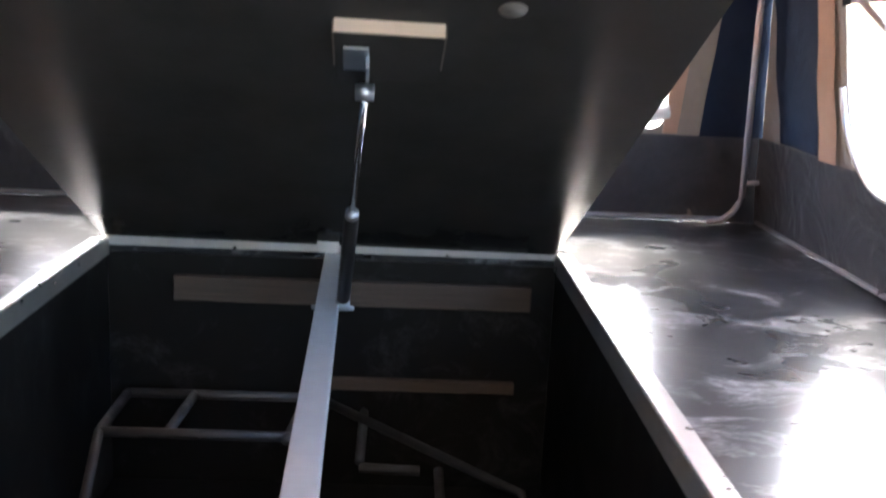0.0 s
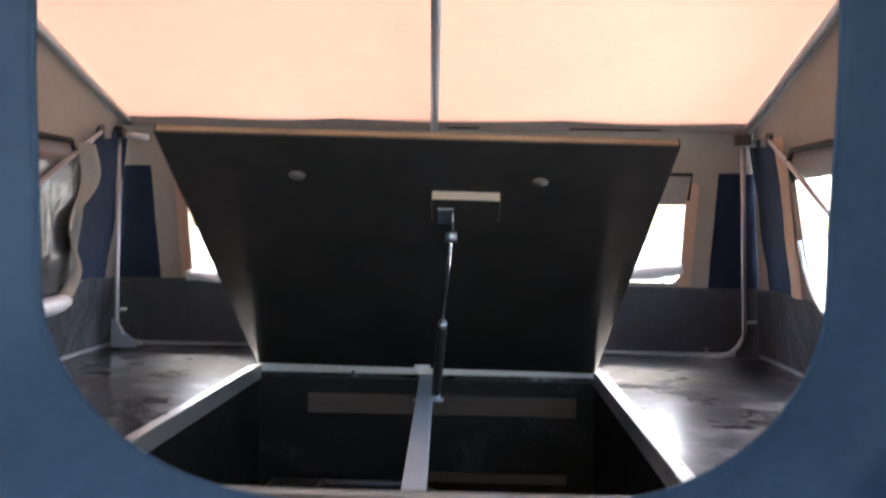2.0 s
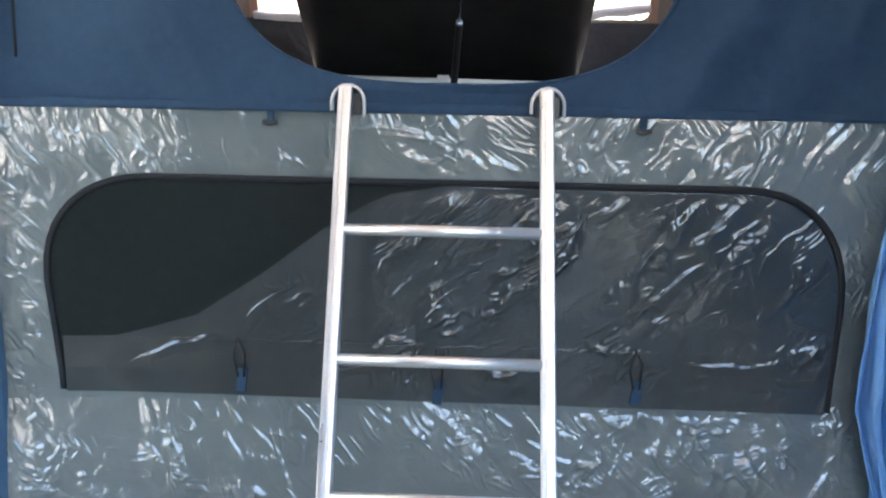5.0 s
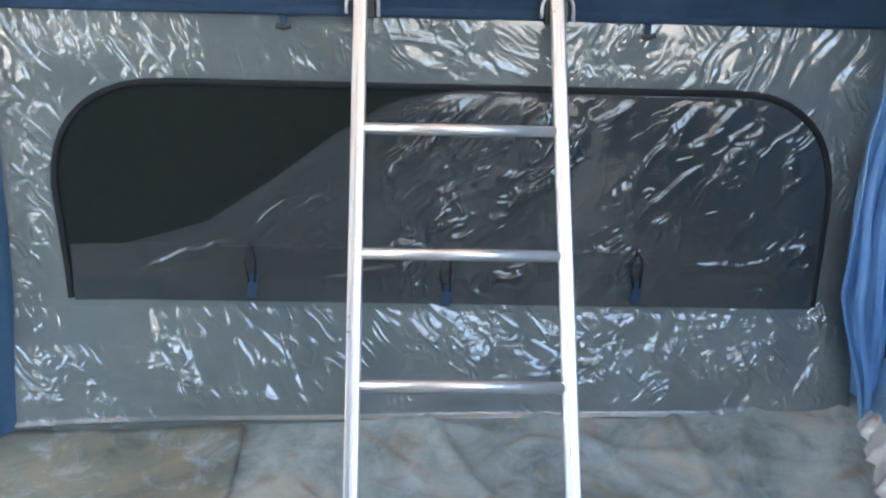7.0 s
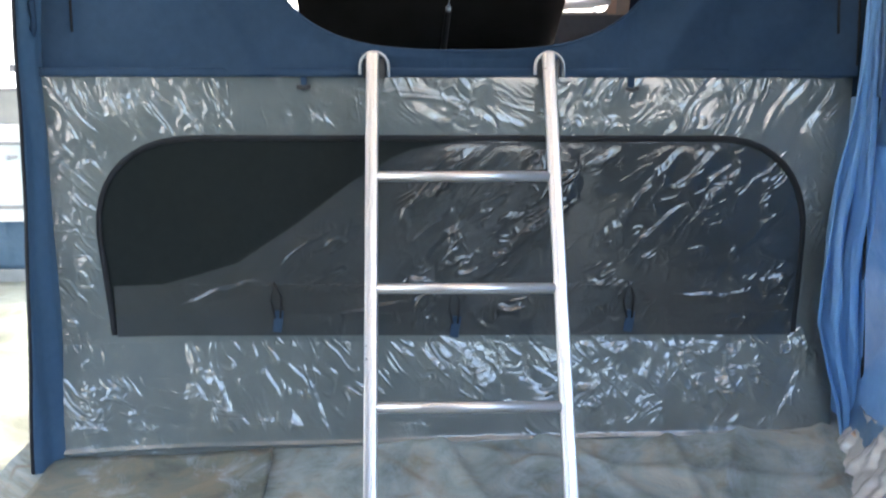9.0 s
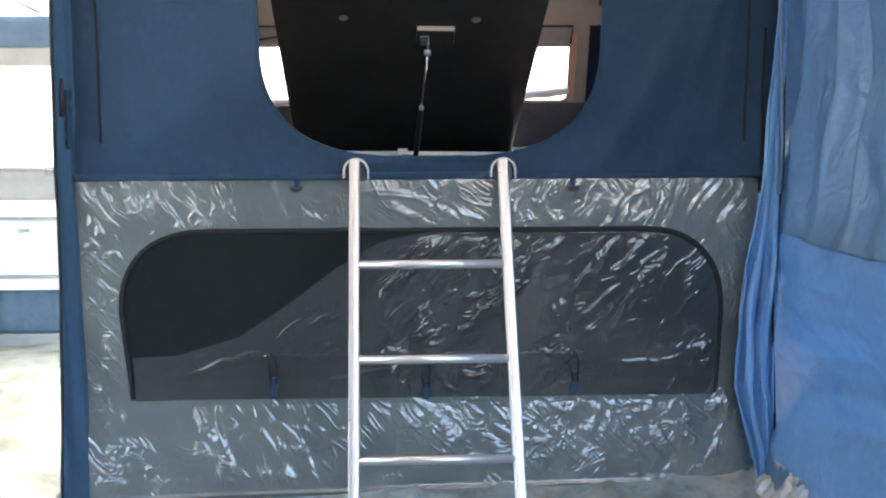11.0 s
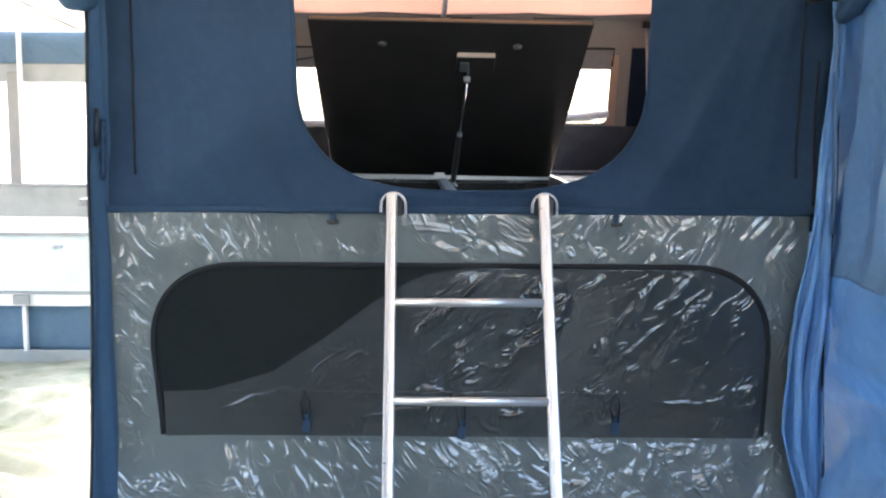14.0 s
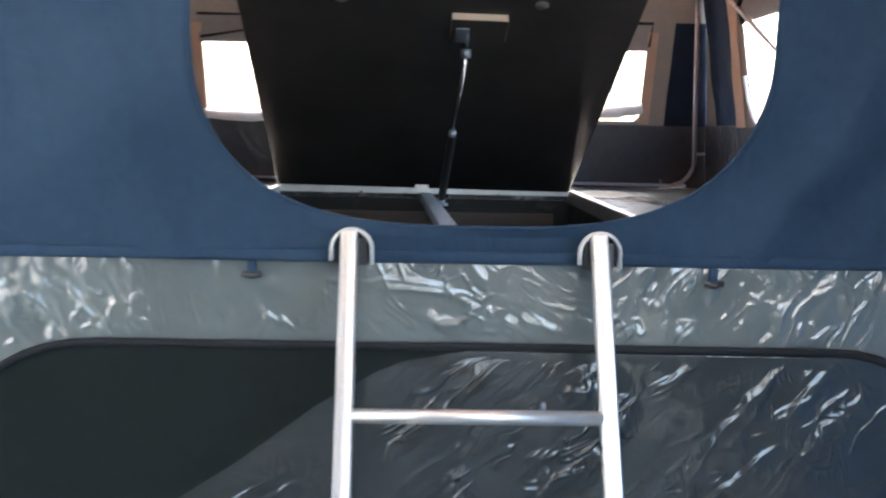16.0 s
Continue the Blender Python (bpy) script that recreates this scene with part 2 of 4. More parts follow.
def ground_material():
    m = Mat("pale_gravel")
    c = m.ramp(m.mix(0.5, m.noise(0.7, 5.0, 0.65), m.noise(60.0, 4.0, 0.7)), [(0.35, (0.30, 0.29, 0.26)), (0.65, (0.46, 0.45, 0.41))])
    return m.done(c, 0.9, m.bump(m.noise(70.0, 4.0), 0.6, 0.01))


GROUND = ground_material()


def glass_pane():
    """Clear thin vinyl: lets the light through, with a faint gloss."""
    m = Mat("clear_vinyl")
    t = m.n("BsdfTransparent")
    t.inputs[0].default_value = (0.95, 0.96, 0.97, 1)
    g = m.n("BsdfGlossy", Roughness=0.12)
    x = m.n("MixShader", Fac=0.04)
    m.l(t.outputs[0], x.inputs[1])
    m.l(g.outputs[0], x.inputs[2])
    m.l(x.outputs[0], m.out.inputs[0])
    return m.m


VINYL = glass_pane()


# ---- mesh helpers ----
def mesh_of(name, bm, material, smooth=False):
    bmesh.ops.recalc_face_normals(bm, faces=bm.faces)
    me = bpy.data.meshes.new(name)
    bm.to_mesh(me)
    bm.free()
    me.materials.append(material)
    if smooth:
        me.polygons.foreach_set("use_smooth", [True] * len(me.polygons))
    return me


def part(name, bm, material, parent=None, label="", smooth=False, thick=0.0):
    ob = new(name, mesh_of(name, bm, material, smooth))
    if parent:
        ob.parent = parent
    if label:
        ob["label"] = label
    if thick:
        s = ob.modifiers.new("thickness", "SOLIDIFY")
        s.thickness, s.offset = thick, 0.0
    return ob


def empty(name, at=(0, 0, 0), **tags):
    ob = new(name)
    ob.empty_display_size = 0.1
    ob.location = at
    return tagged(ob, **tags)


def box(lo, hi, bevel=0.0, rot=None):
    bm = bmesh.new()
    size = [b - a for a, b in zip(lo, hi)]
    mid = [(a + b) / 2 for a, b in zip(lo, hi)]
    bmesh.ops.create_cube(bm, size=1.0, matrix=Matrix.Diagonal((*size, 1)))
    if bevel:
        bmesh.ops.bevel(bm, geom=bm.edges[:], offset=bevel, segments=2, affect="EDGES", profile=0.6)
    bmesh.ops.transform(bm, matrix=Matrix.Translation(mid) @ (rot or Matrix()), verts=bm.verts)
    return bm


def join(*bms):
    out = bmesh.new()
    for b in bms:
        me = bpy.data.meshes.new("tmp")
        b.to_mesh(me)
        b.free()
        out.from_mesh(me)
        bpy.data.meshes.remove(me)
    return out


def tube(points, radius, sides=14, cap=True, squash=(1.0, 1.0), up=(0, 0, 1)):
    """A tube along points; squash widens it along its two cross axes."""
    bm = bmesh.new()
    pts = [Vector(p) for p in points]
    rings = []
    for i, p in enumerate(pts):
        a = pts[max(0, i - 1)]
        b = pts[min(len(pts) - 1, i + 1)]
        d = (b - a).normalized()
        u = Vector(up)
        if abs(d.dot(u)) > 0.95:
            u = Vector((1, 0, 0)) if abs(d.x) < 0.9 else Vector((0, 1, 0))
        s = d.cross(u).normalized()
        w = s.cross(d).normalized()
        r = radius[i] if isinstance(radius, (list, tuple)) else radius
        rings.append([bm.verts.new(p + r * (math.cos(k * math.tau / sides) * squash[0] * s + math.sin(k * math.tau / sides) * squash[1] * w)) for k in range(sides)])
    for a, b in zip(rings, rings[1:]):
        for k in range(sides):
            bm.faces.new((a[k], a[(k + 1) % sides], b[(k + 1) % sides], b[k]))
    if cap:
        bm.faces.new(rings[0][::-1])
        bm.faces.new(rings[-1])
    return bm


def sheet(f, nu, nv):
    """A grid of quads from f(u, v) with u, v in 0..1."""
    bm = bmesh.new()
    vs = [[bm.verts.new(f(i / nu, j / nv)) for i in range(nu + 1)] for j in range(nv + 1)]
    for j in range(nv):
        for i in range(nu):
            bm.faces.new((vs[j][i], vs[j][i + 1], vs[j + 1][i + 1], vs[j + 1][i]))
    return bm


def plate(outline, holes, thickness, place):
    """A flat plate with holes in the local xy plane, given thickness along -z, set by the matrix place."""
    bm = bmesh.new()
    edges = []
    for ring in (outline, *holes):
        vs = [bm.verts.new((x, y, 0)) for x, y in ring]
        edges += [bm.edges.new((a, b)) for a, b in zip(vs, vs[1:] + vs[:1])]
    bmesh.ops.triangle_fill(bm, use_beauty=True, use_dissolve=False, edges=edges)
    got = bmesh.ops.extrude_face_region(bm, geom=bm.faces[:])
    bmesh.ops.translate(bm, verts=[v for v in got["geom"] if isinstance(v, bmesh.types.BMVert)], vec=(0, 0, -thickness))
    bmesh.ops.transform(bm, matrix=place, verts=bm.verts)
    return bm


def pierced(outer, holes, to_world, step=0.05):
    """A cloth panel with openings, in its own plane, then bent into place."""
    bm = bmesh.new()
    edges = []
    for ring_ in (outer, *holes):
        vs = []
        for (xa, za), (xb, zb) in zip(ring_, ring_[1:] + ring_[:1]):
            n = max(1, int(math.hypot(xb - xa, zb - za) / step))
            vs += [bm.verts.new((xa + (xb - xa) * i / n, za + (zb - za) * i / n, 0)) for i in range(n)]
        edges += [bm.edges.new((a, b)) for a, b in zip(vs, vs[1:] + vs[:1])]
    bmesh.ops.triangle_fill(bm, use_beauty=True, use_dissolve=False, edges=edges)
    for v in bm.verts:
        v.co = to_world(v.co.x, v.co.y)
    return bm


def nz(x, y, z=0.0, k=1.0):
    return noise.noise(Vector((x * k, y * k, z * k)))


def rect(x0, y0, x1, y1):
    return [(x0, y0), (x1, y0), (x1, y1), (x0, y1)]


def circle(cx, cy, r, n=24):
    return [(cx + r * math.cos(i * math.tau / n), cy + r * math.sin(i * math.tau / n)) for i in range(n)]


CX = -0.08                      # middle of the trailer
WALL = 0.575                    # the blue partition
FLOOR = 0.035


# ---- ground, groundsheet ----
bm = sheet(lambda u, v: ((u - 0.5) * 3000, (v - 0.5) * 3000, -0.03), 12, 12)
tagged(part("ground", bm, GROUND), "pale gravel ground stretching away outside", "ground", kind="structure")


def floor_at(x, y):
    z = FLOOR + 0.010 * nz(x, y, 3.1, 1.7) + 0.007 * nz(x, y, 1.3, 5.0) + 0.003 * nz(x, y, 6.3, 13.0)
    # long soft creases
    for a, off, amp in ((0.35, 0.15, 0.014), (-0.5, 0.42, 0.012), (1.2, -0.3, 0.010), (0.1, 0.62, 0.010), (-1.1, 0.75, 0.012), (0.8, 0.55, 0.012), (-0.2, 0.85, 0.010), (1.4, 0.5, 0.010)):
        d = (x * math.cos(a) + y * math.sin(a)) - off + 0.05 * nz(x, y, a, 2.5)
        z += amp * math.exp(-(d / 0.018) ** 2)
    # the sheet climbs towards the skirt, and a little at the sides
    k = min(1.0, max(0.0, (y - 0.20) / 0.42))
    z += k * k * (3 - 2 * k) * (0.036 + 0.040 * (x + 0.5))
    z += 0.05 * max(0.0, (abs(x + 0.0) - 1.04) / 0.12) ** 2
    return z


bm = sheet(lambda u, v: (-1.16 + 2.32 * u, -3.6 + 4.7 * v, floor_at(-1.16 + 2.32 * u, -3.6 + 4.7 * v)), 180, 340)
tagged(part("floor", bm, FLOORMAT, smooth=True), "grey mottled groundsheet with creases and brown dirt", "floor", kind="structure")


def fold_panel(x0, x1, y0, y1):
    """A second layer of sheet lying on the floor, with a raised folded edge."""
    def f(u, v):
        x = x0 + (x1 - x0) * u
        y = y0 + (y1 - y0) * v
        skew = 0.05 * (1 - v)
        x += skew * u + 0.012 * nz(x, y, 7.0, 3.0) * u
        edge = math.exp(-((1 - u) / 0.03) ** 2) + math.exp(-((1 - v) / 0.04) ** 2)
        return (x, y + 0.008 * nz(x, 0, 2.0, 5.0), floor_at(x, y) + 0.005 + 0.010 * edge * (0.6 + 0.5 * nz(x, y, 4.0, 6.0)))
    return sheet(f, 40, 60)


tagged(part("floor_sheet", fold_panel(-1.08, -0.49, -1.2, 0.525), FLOORDIM, smooth=True, thick=0.003), "folded layer of grey dirty groundsheet on floor, darkened for the dim left side", "groundsheet")


# ---- skirt wall of shiny plastic ----
GX, GZ, STEP = -1.09, 0.0, 0.0020     # grid of the skirt's relief
gxs = np.arange(GX, 1.04, STEP)
gzs = np.arange(GZ, 1.10, STEP)
XX, ZZ = np.meshgrid(gxs, gzs, indexing="ij")
RELIEF = np.zeros_like(XX)


def field(x, z, scale, seed):
    """Smooth noise from -1 to 1 over arrays of places."""
    lattice = np.random.RandomState(seed).rand(97, 97) * 2 - 1
    x, z = x * scale + 31.7, z * scale + 17.3
    i, j = np.floor(x).astype(int), np.floor(z).astype(int)
    u, v = x - i, z - j
    u, v = u * u * u * (u * (6 * u - 15) + 10), v * v * v * (v * (6 * v - 15) + 10)
    i0, j0, i1, j1 = i % 97, j % 97, (i + 1) % 97, (j + 1) % 97
    return (lattice[i0, j0] * (1 - u) + lattice[i1, j0] * u) * (1 - v) + (lattice[i0, j1] * (1 - u) + lattice[i1, j1] * u) * v


def step_up(a, b, v):
    t = np.clip((v - a) / (b - a), 0.0, 1.0)
    return t * t * (3 - 2 * t)


def crumple(angle, freq, stretch, slope, mask, seed, narrow=1.0):
    """Hard-edged facets drawn out along one direction, in degrees up from the x axis; narrow leaves flats between them."""
    c, sn = math.cos(radians(angle)), math.sin(radians(angle))
    bend = 0.020 * field(XX, ZZ, 6.0, seed + 1)
    fine = 0.006 * field(XX, ZZ, 26.0, seed + 2)
    a, d = XX * c + ZZ * sn + bend, -XX * sn + ZZ * c - bend + fine
    phi = 2.4 * field(a * stretch, d, freq, seed)
    RELIEF[:] += mask * (slope / (2.4 * freq)) * np.maximum(0.0, narrow - np.abs(phi % 2.0 - 1.0))


# where the sheet is crumpled: x from, to, z from, to, direction, steepness
CRUMPLED = ((-1.07, -0.58, 0.84, 1.07, -54, 0.29), (-0.62, -0.20, 0.93, 1.07, -70, 0.36), (-0.24, 0.26, 0.93, 1.07, -24, 0.62), (0.20, 1.0, 0.91, 1.07, 60, 0.60),
            (-1.07, -0.95, 0.05, 0.92, -52, 0.46), (0.905, 1.0, 0.10, 0.94, 66, 0.60),
            (-0.16, 0.32, 0.40, 0.88, 42, 0.88), (-0.50, -0.22, 0.50, 0.72, 36, 0.50), (0.34, 0.90, 0.40, 0.88, 47, 0.50), (0.60, 0.90, 0.40, 0.62, 6, 0.42),
            (-0.72, -0.36, 0.12, 0.37, -64, 0.70), (-1.04, -0.70, 0.06, 0.30, -14, 0.42), (-0.10, 1.0, 0.17, 0.38, -42, 0.80), (0.30, 1.0, 0.12, 0.36, 58, 0.55))
for k_, (xa_, xb_, za_, zb_, ang_, steep_) in enumerate(CRUMPLED):
    here_ = step_up(xa_ - 0.03, xa_ + 0.04, XX) * (1 - step_up(xb_ - 0.04, xb_ + 0.03, XX)) * step_up(za_ - 0.02, za_ + 0.03, ZZ) * (1 - step_up(zb_ - 0.03, zb_ + 0.02, ZZ))
    c_, s_ = math.cos(radians(ang_)), math.sin(radians(ang_))
    patch_ = 0.25 + 0.75 * step_up(-0.25, 0.45, field((XX * c_ + ZZ * s_) * 0.5, -XX * s_ + ZZ * c_, 12.0, 40 + k_))
    on_window_ = 0.385 < (za_ + zb_) / 2 < 0.9 and xa_ > -0.9 and xb_ < 0.95
    steep_ *= 1.05 if on_window_ else 1.0
    crumple(ang_, 12.0, 0.20, 0.20 * steep_, here_ * patch_, 100 + 10 * k_)
    crumple(ang_ + 6, 26.0, 0.18, 0.95 * steep_, here_ * patch_ * step_up(-0.15, 0.4, field(XX, ZZ, 17.0, 70 + k_)), 300 + 10 * k_, 0.42)
    crumple(ang_ - 12, 44.0, 0.22, 1.05 * steep_, here_ * patch_ * step_up(-0.1, 0.4, field(XX, ZZ, 21.0, 80 + k_)), 400 + 10 * k_, 0.5)
    crumple(ang_ + 55, 56.0, 0.40, 0.70 * steep_, here_ * patch_ * step_up(0.05, 0.4, field(XX, ZZ, 26.0, 90 + k_)), 500 + 10 * k_, 0.6)
crumple(35, 5.0, 0.5, 0.012, 1.0, 700)
crumple(-50, 34.0, 0.25, 0.38, step_up(0.15, 0.5, field(XX, ZZ, 11.0, 33)) * (1 - step_up(0.35, 0.40, ZZ) * step_up(0.9, 0.86, ZZ) * step_up(-0.98, -0.93, XX)), 720, 0.45)


def crease(x, z, angle, length, width, height, bow=0.0):
    """Press one long sharp fold into the relief."""
    c, sn = math.cos(radians(angle)), math.sin(radians(angle))
    r = length * 0.75 + 4 * width
    i0, i1 = max(0, int((x - r - GX) / STEP)), min(len(gxs), int((x + r - GX) / STEP))
    j0, j1 = max(0, int((z - r - GZ) / STEP)), min(len(gzs), int((z + r - GZ) / STEP))
    dx, dz = gxs[i0:i1, None] - x, gzs[None, j0:j1] - z
    a, d = dx * c + dz * sn, -dx * sn + dz * c
    d = d - bow * (a * a / length - length * 0.1) + 0.006 * field(dx + 0 * dz, dz + 0 * dx, 22.0, int(1000 + 97 * x))
    w = width * (1.0 + 0.5 * a / length)
    prof = np.where(d > 0, np.maximum(0, 1 - d / w), np.maximum(0, 1 + d / (3.2 * w)))
    broken = step_up(-0.55, 0.1, field(a, d, 24.0, int(2000 + 91 * z)))
    RELIEF[i0:i1, j0:j1] += height * prof * broken * np.clip(1.6 - 3.2 * np.abs(a) / length, 0, 1)


# long drawn folds: top band, window cover, and the foot
random.seed(11)
for x_, z_, a_, l_ in ((-0.88, 0.97, -56, 0.26), (-0.81, 0.99, -50, 0.24), (-0.74, 1.0, -42, 0.20), (-0.97, 0.88, -62, 0.28), (-0.12, 1.03, -4, 0.28), (-0.375, 0.985, 82, 0.14), (0.03, 0.98, -30, 0.24),
                       (-0.05, 0.70, 40, 0.30), (0.10, 0.66, 44, 0.34), (0.20, 0.70, 45, 0.40), (0.50, 0.64, 47, 0.34), (-0.18, 0.46, 11, 0.40), (-0.62, 0.50, 14, 0.3), (0.70, 0.50, 4, 0.28),
                       (-0.52, 0.28, -62, 0.20), (-0.42, 0.24, -52, 0.22), (0.22, 0.30, -30, 0.44), (0.52, 0.27, -50, 0.2), (0.66, 0.13, -4, 0.36), (0.02, 0.10, 2, 0.3)):
    crease(x_, z_, a_, l_, 0.0080, 0.0042 if 0.385 < z_ < 0.9 else 0.0028, random.uniform(-0.4, 0.4))


def skirt_ys(x, z):
    """Depth of the skirt's face over arrays of places."""
    fi = np.clip((x - GX) / STEP, 0.0, len(gxs) - 1.001)
    fj = np.clip((z - GZ) / STEP, 0.0, len(gzs) - 1.001)
    i, j = fi.astype(int), fj.astype(int)
    fi, fj = fi - i, fj - j
    w = (RELIEF[i, j] * (1 - fi) + RELIEF[i + 1, j] * fi) * (1 - fj) + (RELIEF[i, j + 1] * (1 - fi) + RELIEF[i + 1, j + 1] * fi) * fj
    w = w + 0.003 * field(x, z, 2.6, 5) + 0.0012 * field(x, z, 7.0, 6)
    w = w + 0.006 * np.exp(-((z - 0.095 - 0.02 * x) / 0.006) ** 2)      # seam above the floor
    k = np.clip((-0.70 - x) / 0.37, 0.0, 1.0)
    w = w + 0.036 * k * k                          # the edge beside the doorway curls forward
    hang = np.interp(z, (0.03, 0.36, 0.44, 1.07), (-0.030, 0.024, 0.026, 0.0))     # drawn back at the window, out again at the floor
    return WALL + hang - w


def skirt_y(x, z):
    return float(skirt_ys(np.array([x]), np.array([z]))[0])


def grid_mesh(name, x, y, z, material):
    """A smooth mesh over arrays of places, rows along the first axis."""
    nu, nv = x.shape
    at = np.arange(nu * nv).reshape(nu, nv)
    quads = np.stack((at[:-1, :-1], at[1:, :-1], at[1:, 1:], at[:-1, 1:]), axis=-1).reshape(-1, 4)
    me = bpy.data.meshes.new(name)
    me.from_pydata(np.stack((x, y, z), axis=-1).reshape(-1, 3).tolist(), [], quads.tolist())
    me.materials.append(material)
    me.polygons.foreach_set("use_smooth", [True] * len(me.polygons))
    return me


sx_, sz_ = np.meshgrid(np.linspace(-1.07, 1.02, 1000), np.linspace(FLOOR - 0.012, 1.078, 510), indexing="ij")
skirt = tagged(new("wall_skirt", grid_mesh("wall_skirt", sx_, skirt_ys(sx_, sz_), sz_, SKIRT)), "shiny crinkled grey plastic skirt hanging to floor", "tent skirt", kind="structure")


def window_outline(n=10):
    """Outline of the dark window in the skirt, as x, z."""
    x0, x1, z0, z1 = -0.945, 0.918, 0.385, 0.912
    pts = [(x0 + 0.022, z0), (x1 - 0.008, z0)]
    for cx, cz, a0, rx, rz in ((x1 - 0.25, z1 - 0.27, 0.0, 0.25, 0.27), (x0 + 0.27, z1 - 0.25, 90.0, 0.27, 0.25)):
        for i in range(n + 1):
            a = radians(a0 + 90 * i / n)
            pts.append((cx + rx * math.copysign(abs(math.cos(a)) ** 0.85, math.cos(a)), cz + rz * math.sin(a) ** 0.85 if math.sin(a) > 0 else cz))
    return pts


def inside(poly, x, z):
    hit = False
    for (xa, za), (xb, zb) in zip(poly, poly[1:] + poly[:1]):
        if (za > z) != (zb > z) and x < (xb - xa) * (z - za) / (zb - za) + xa:
            hit = not hit
    return hit


def skirt_panel(poly, proud, step):
    """A panel that follows the skirt, cut to the outline poly and lying proud of it."""
    zs = [p[1] for p in poly]
    lo, hi = min(zs) + 1e-4, max(zs) - 1e-4
    nv = int((hi - lo) / step)
    spans = []
    for j in range(nv + 1):
        z = lo + (hi - lo) * j / nv
        xs = [xa + (xb - xa) * (z - za) / (zb - za) for (xa, za), (xb, zb) in zip(poly, poly[1:] + poly[:1]) if (za > z) != (zb > z)]
        spans.append((z, min(xs), max(xs)))
    nu = int(max(b - a for _, a, b in spans) / step)
    zs, lo_x, hi_x = (np.array(v)[None, :] for v in zip(*spans))
    x = lo_x + (hi_x - lo_x) * np.linspace(0, 1, nu + 1)[:, None]
    z = zs + 0 * x
    return x, skirt_ys(x, z) - proud, z


WIN = window_outline()
for name_, outline_, proud_, step_, mat_, label_ in (("window_panel", WIN, 0.004, 0.010, SKIRTWIN, "dark see-through plastic window panel"), ("window_cover", None, 0.009, 0.0024, FLAPDARK, "dark grey plastic cover folded inside window")):
    if outline_ is None:
        outline_ = [(-0.915, 0.380), (0.905, 0.380)] + [(x - 0.008, z - 0.008) for x, z in WIN[2:13]] + [(0.0, 0.905), (-0.12, 0.885), (-0.17, 0.865), (-0.285, 0.796), (-0.43, 0.686), (-0.59, 0.580), (-0.70, 0.546), (-0.79, 0.522), (-0.918, 0.520)]
    ob_ = new(name_, grid_mesh(name_, *skirt_panel(outline_, proud_, step_), mat_))
    ob_.parent = skirt
    ob_["label"] = label_
zip_pts = [p for p in WIN[1:]] + [WIN[0]]
zip_line = []
for (xa, za), (xb, zb) in zip(zip_pts, zip_pts[1:]):
    n = max(1, int(math.hypot(xb - xa, zb - za) / 0.02))
    zip_line += [(xa + (xb - xa) * i / n, za + (zb - za) * i / n) for i in range(n)]
part("zip", tube([(x, skirt_y(x, z) - 0.007, z) for x, z in zip_line + [WIN[0]]], 0.0075, 8, squash=(1.0, 0.5), up=(0, 1, 0)), BLACKTRIM, skirt, "black zip round window", smooth=True)


def toggle(x, z, size=0.72):
    """Short blue strap with a knot."""
    t = empty("strap_toggle", (x, skirt_y(x, z) - 0.006, z), label="short dark blue strap toggle hanging on plastic skirt", category="strap", group="toggles on the skirt")
    part("strap", box((-0.011 * size, -0.004, -0.035 * size), (0.011 * size, 0.003, 0.04 * size), 0.002), BLUE, t)
    part("bar", tube([(-0.022 * size, -0.006, -0.03 * size), (0.0, -0.008, -0.036 * size), (0.024 * size, -0.006, -0.03 * size)], 0.006, 8), BLACKPLASTIC, t, smooth=True)
    return t


for tx, tz in ((-0.40, 1.066), (0.442, 1.062)):
    toggle(tx, tz)
for tx, tz in ((-0.485, 0.43), (-0.008, 0.415), (0.462, 0.43)):
    t = empty("window_tie", (tx, skirt_y(tx, tz) - 0.014, tz), label="blue cloth tie with loop below skirt window", category="tie", group="window ties")
    part("tail", box((-0.012, -0.003, -0.04), (0.012, 0.003, 0.02), 0.002, pose(0, 0, 0, 0, 8, 0)), BLUE, t)
    part("loop", tube([(-0.008, -0.004, 0.0), (-0.018, -0.008, 0.05), (-0.006, -0.01, 0.10), (0.010, -0.008, 0.06), (0.006, -0.004, 0.0)], 0.0025, 8), BLACKTRIM, t, smooth=True)


# ---- blue partition with its opening ----
def opening(n=96):
    """The round-bottomed doorway over the bed, as x, z, going round from the bottom middle."""
    a, b, zc, top = 0.502, 0.37, 1.505, 2.12
    pts = []
    q = n // 4
    for i in range(q + 1):                       # bottom middle to right side
        ang = radians(90 * i / q)
        pts.append((a * math.sin(ang) ** 0.667, zc - b * math.cos(ang) ** 0.667 if math.cos(ang) > 1e-6 else zc))
    for i in range(1, q):                        # up the right side, over the top
        pts.append((a + 0.008 * min(1.0, 3 * i / q), zc + (top - zc) * i / q))
    right = pts + [((a + 0.008) * (1 - i / q), top) for i in range(q)]
    left = [(-x, z) for x, z in right[::-1]]
    return [(x + 0.008, z) for x, z in right + [(0, top)] + left[:-1]]


def rim_y(z):
    """The slack canvas round the opening hangs forward, more so up its sides."""
    k = min(1.0, max(0.0, (z - 1.18) / 0.25))
    return WALL - 0.012 - 0.068 * k * k * (3 - 2 * k)


def partition():
    ring = opening(192)
    x0, x1, z0, z1 = -1.075, 1.075, 1.072, 2.5
    mid = (0.0, 1.6)
    outer = []
    for x, z in ring:
        dx, dz = x - mid[0], z - mid[1]
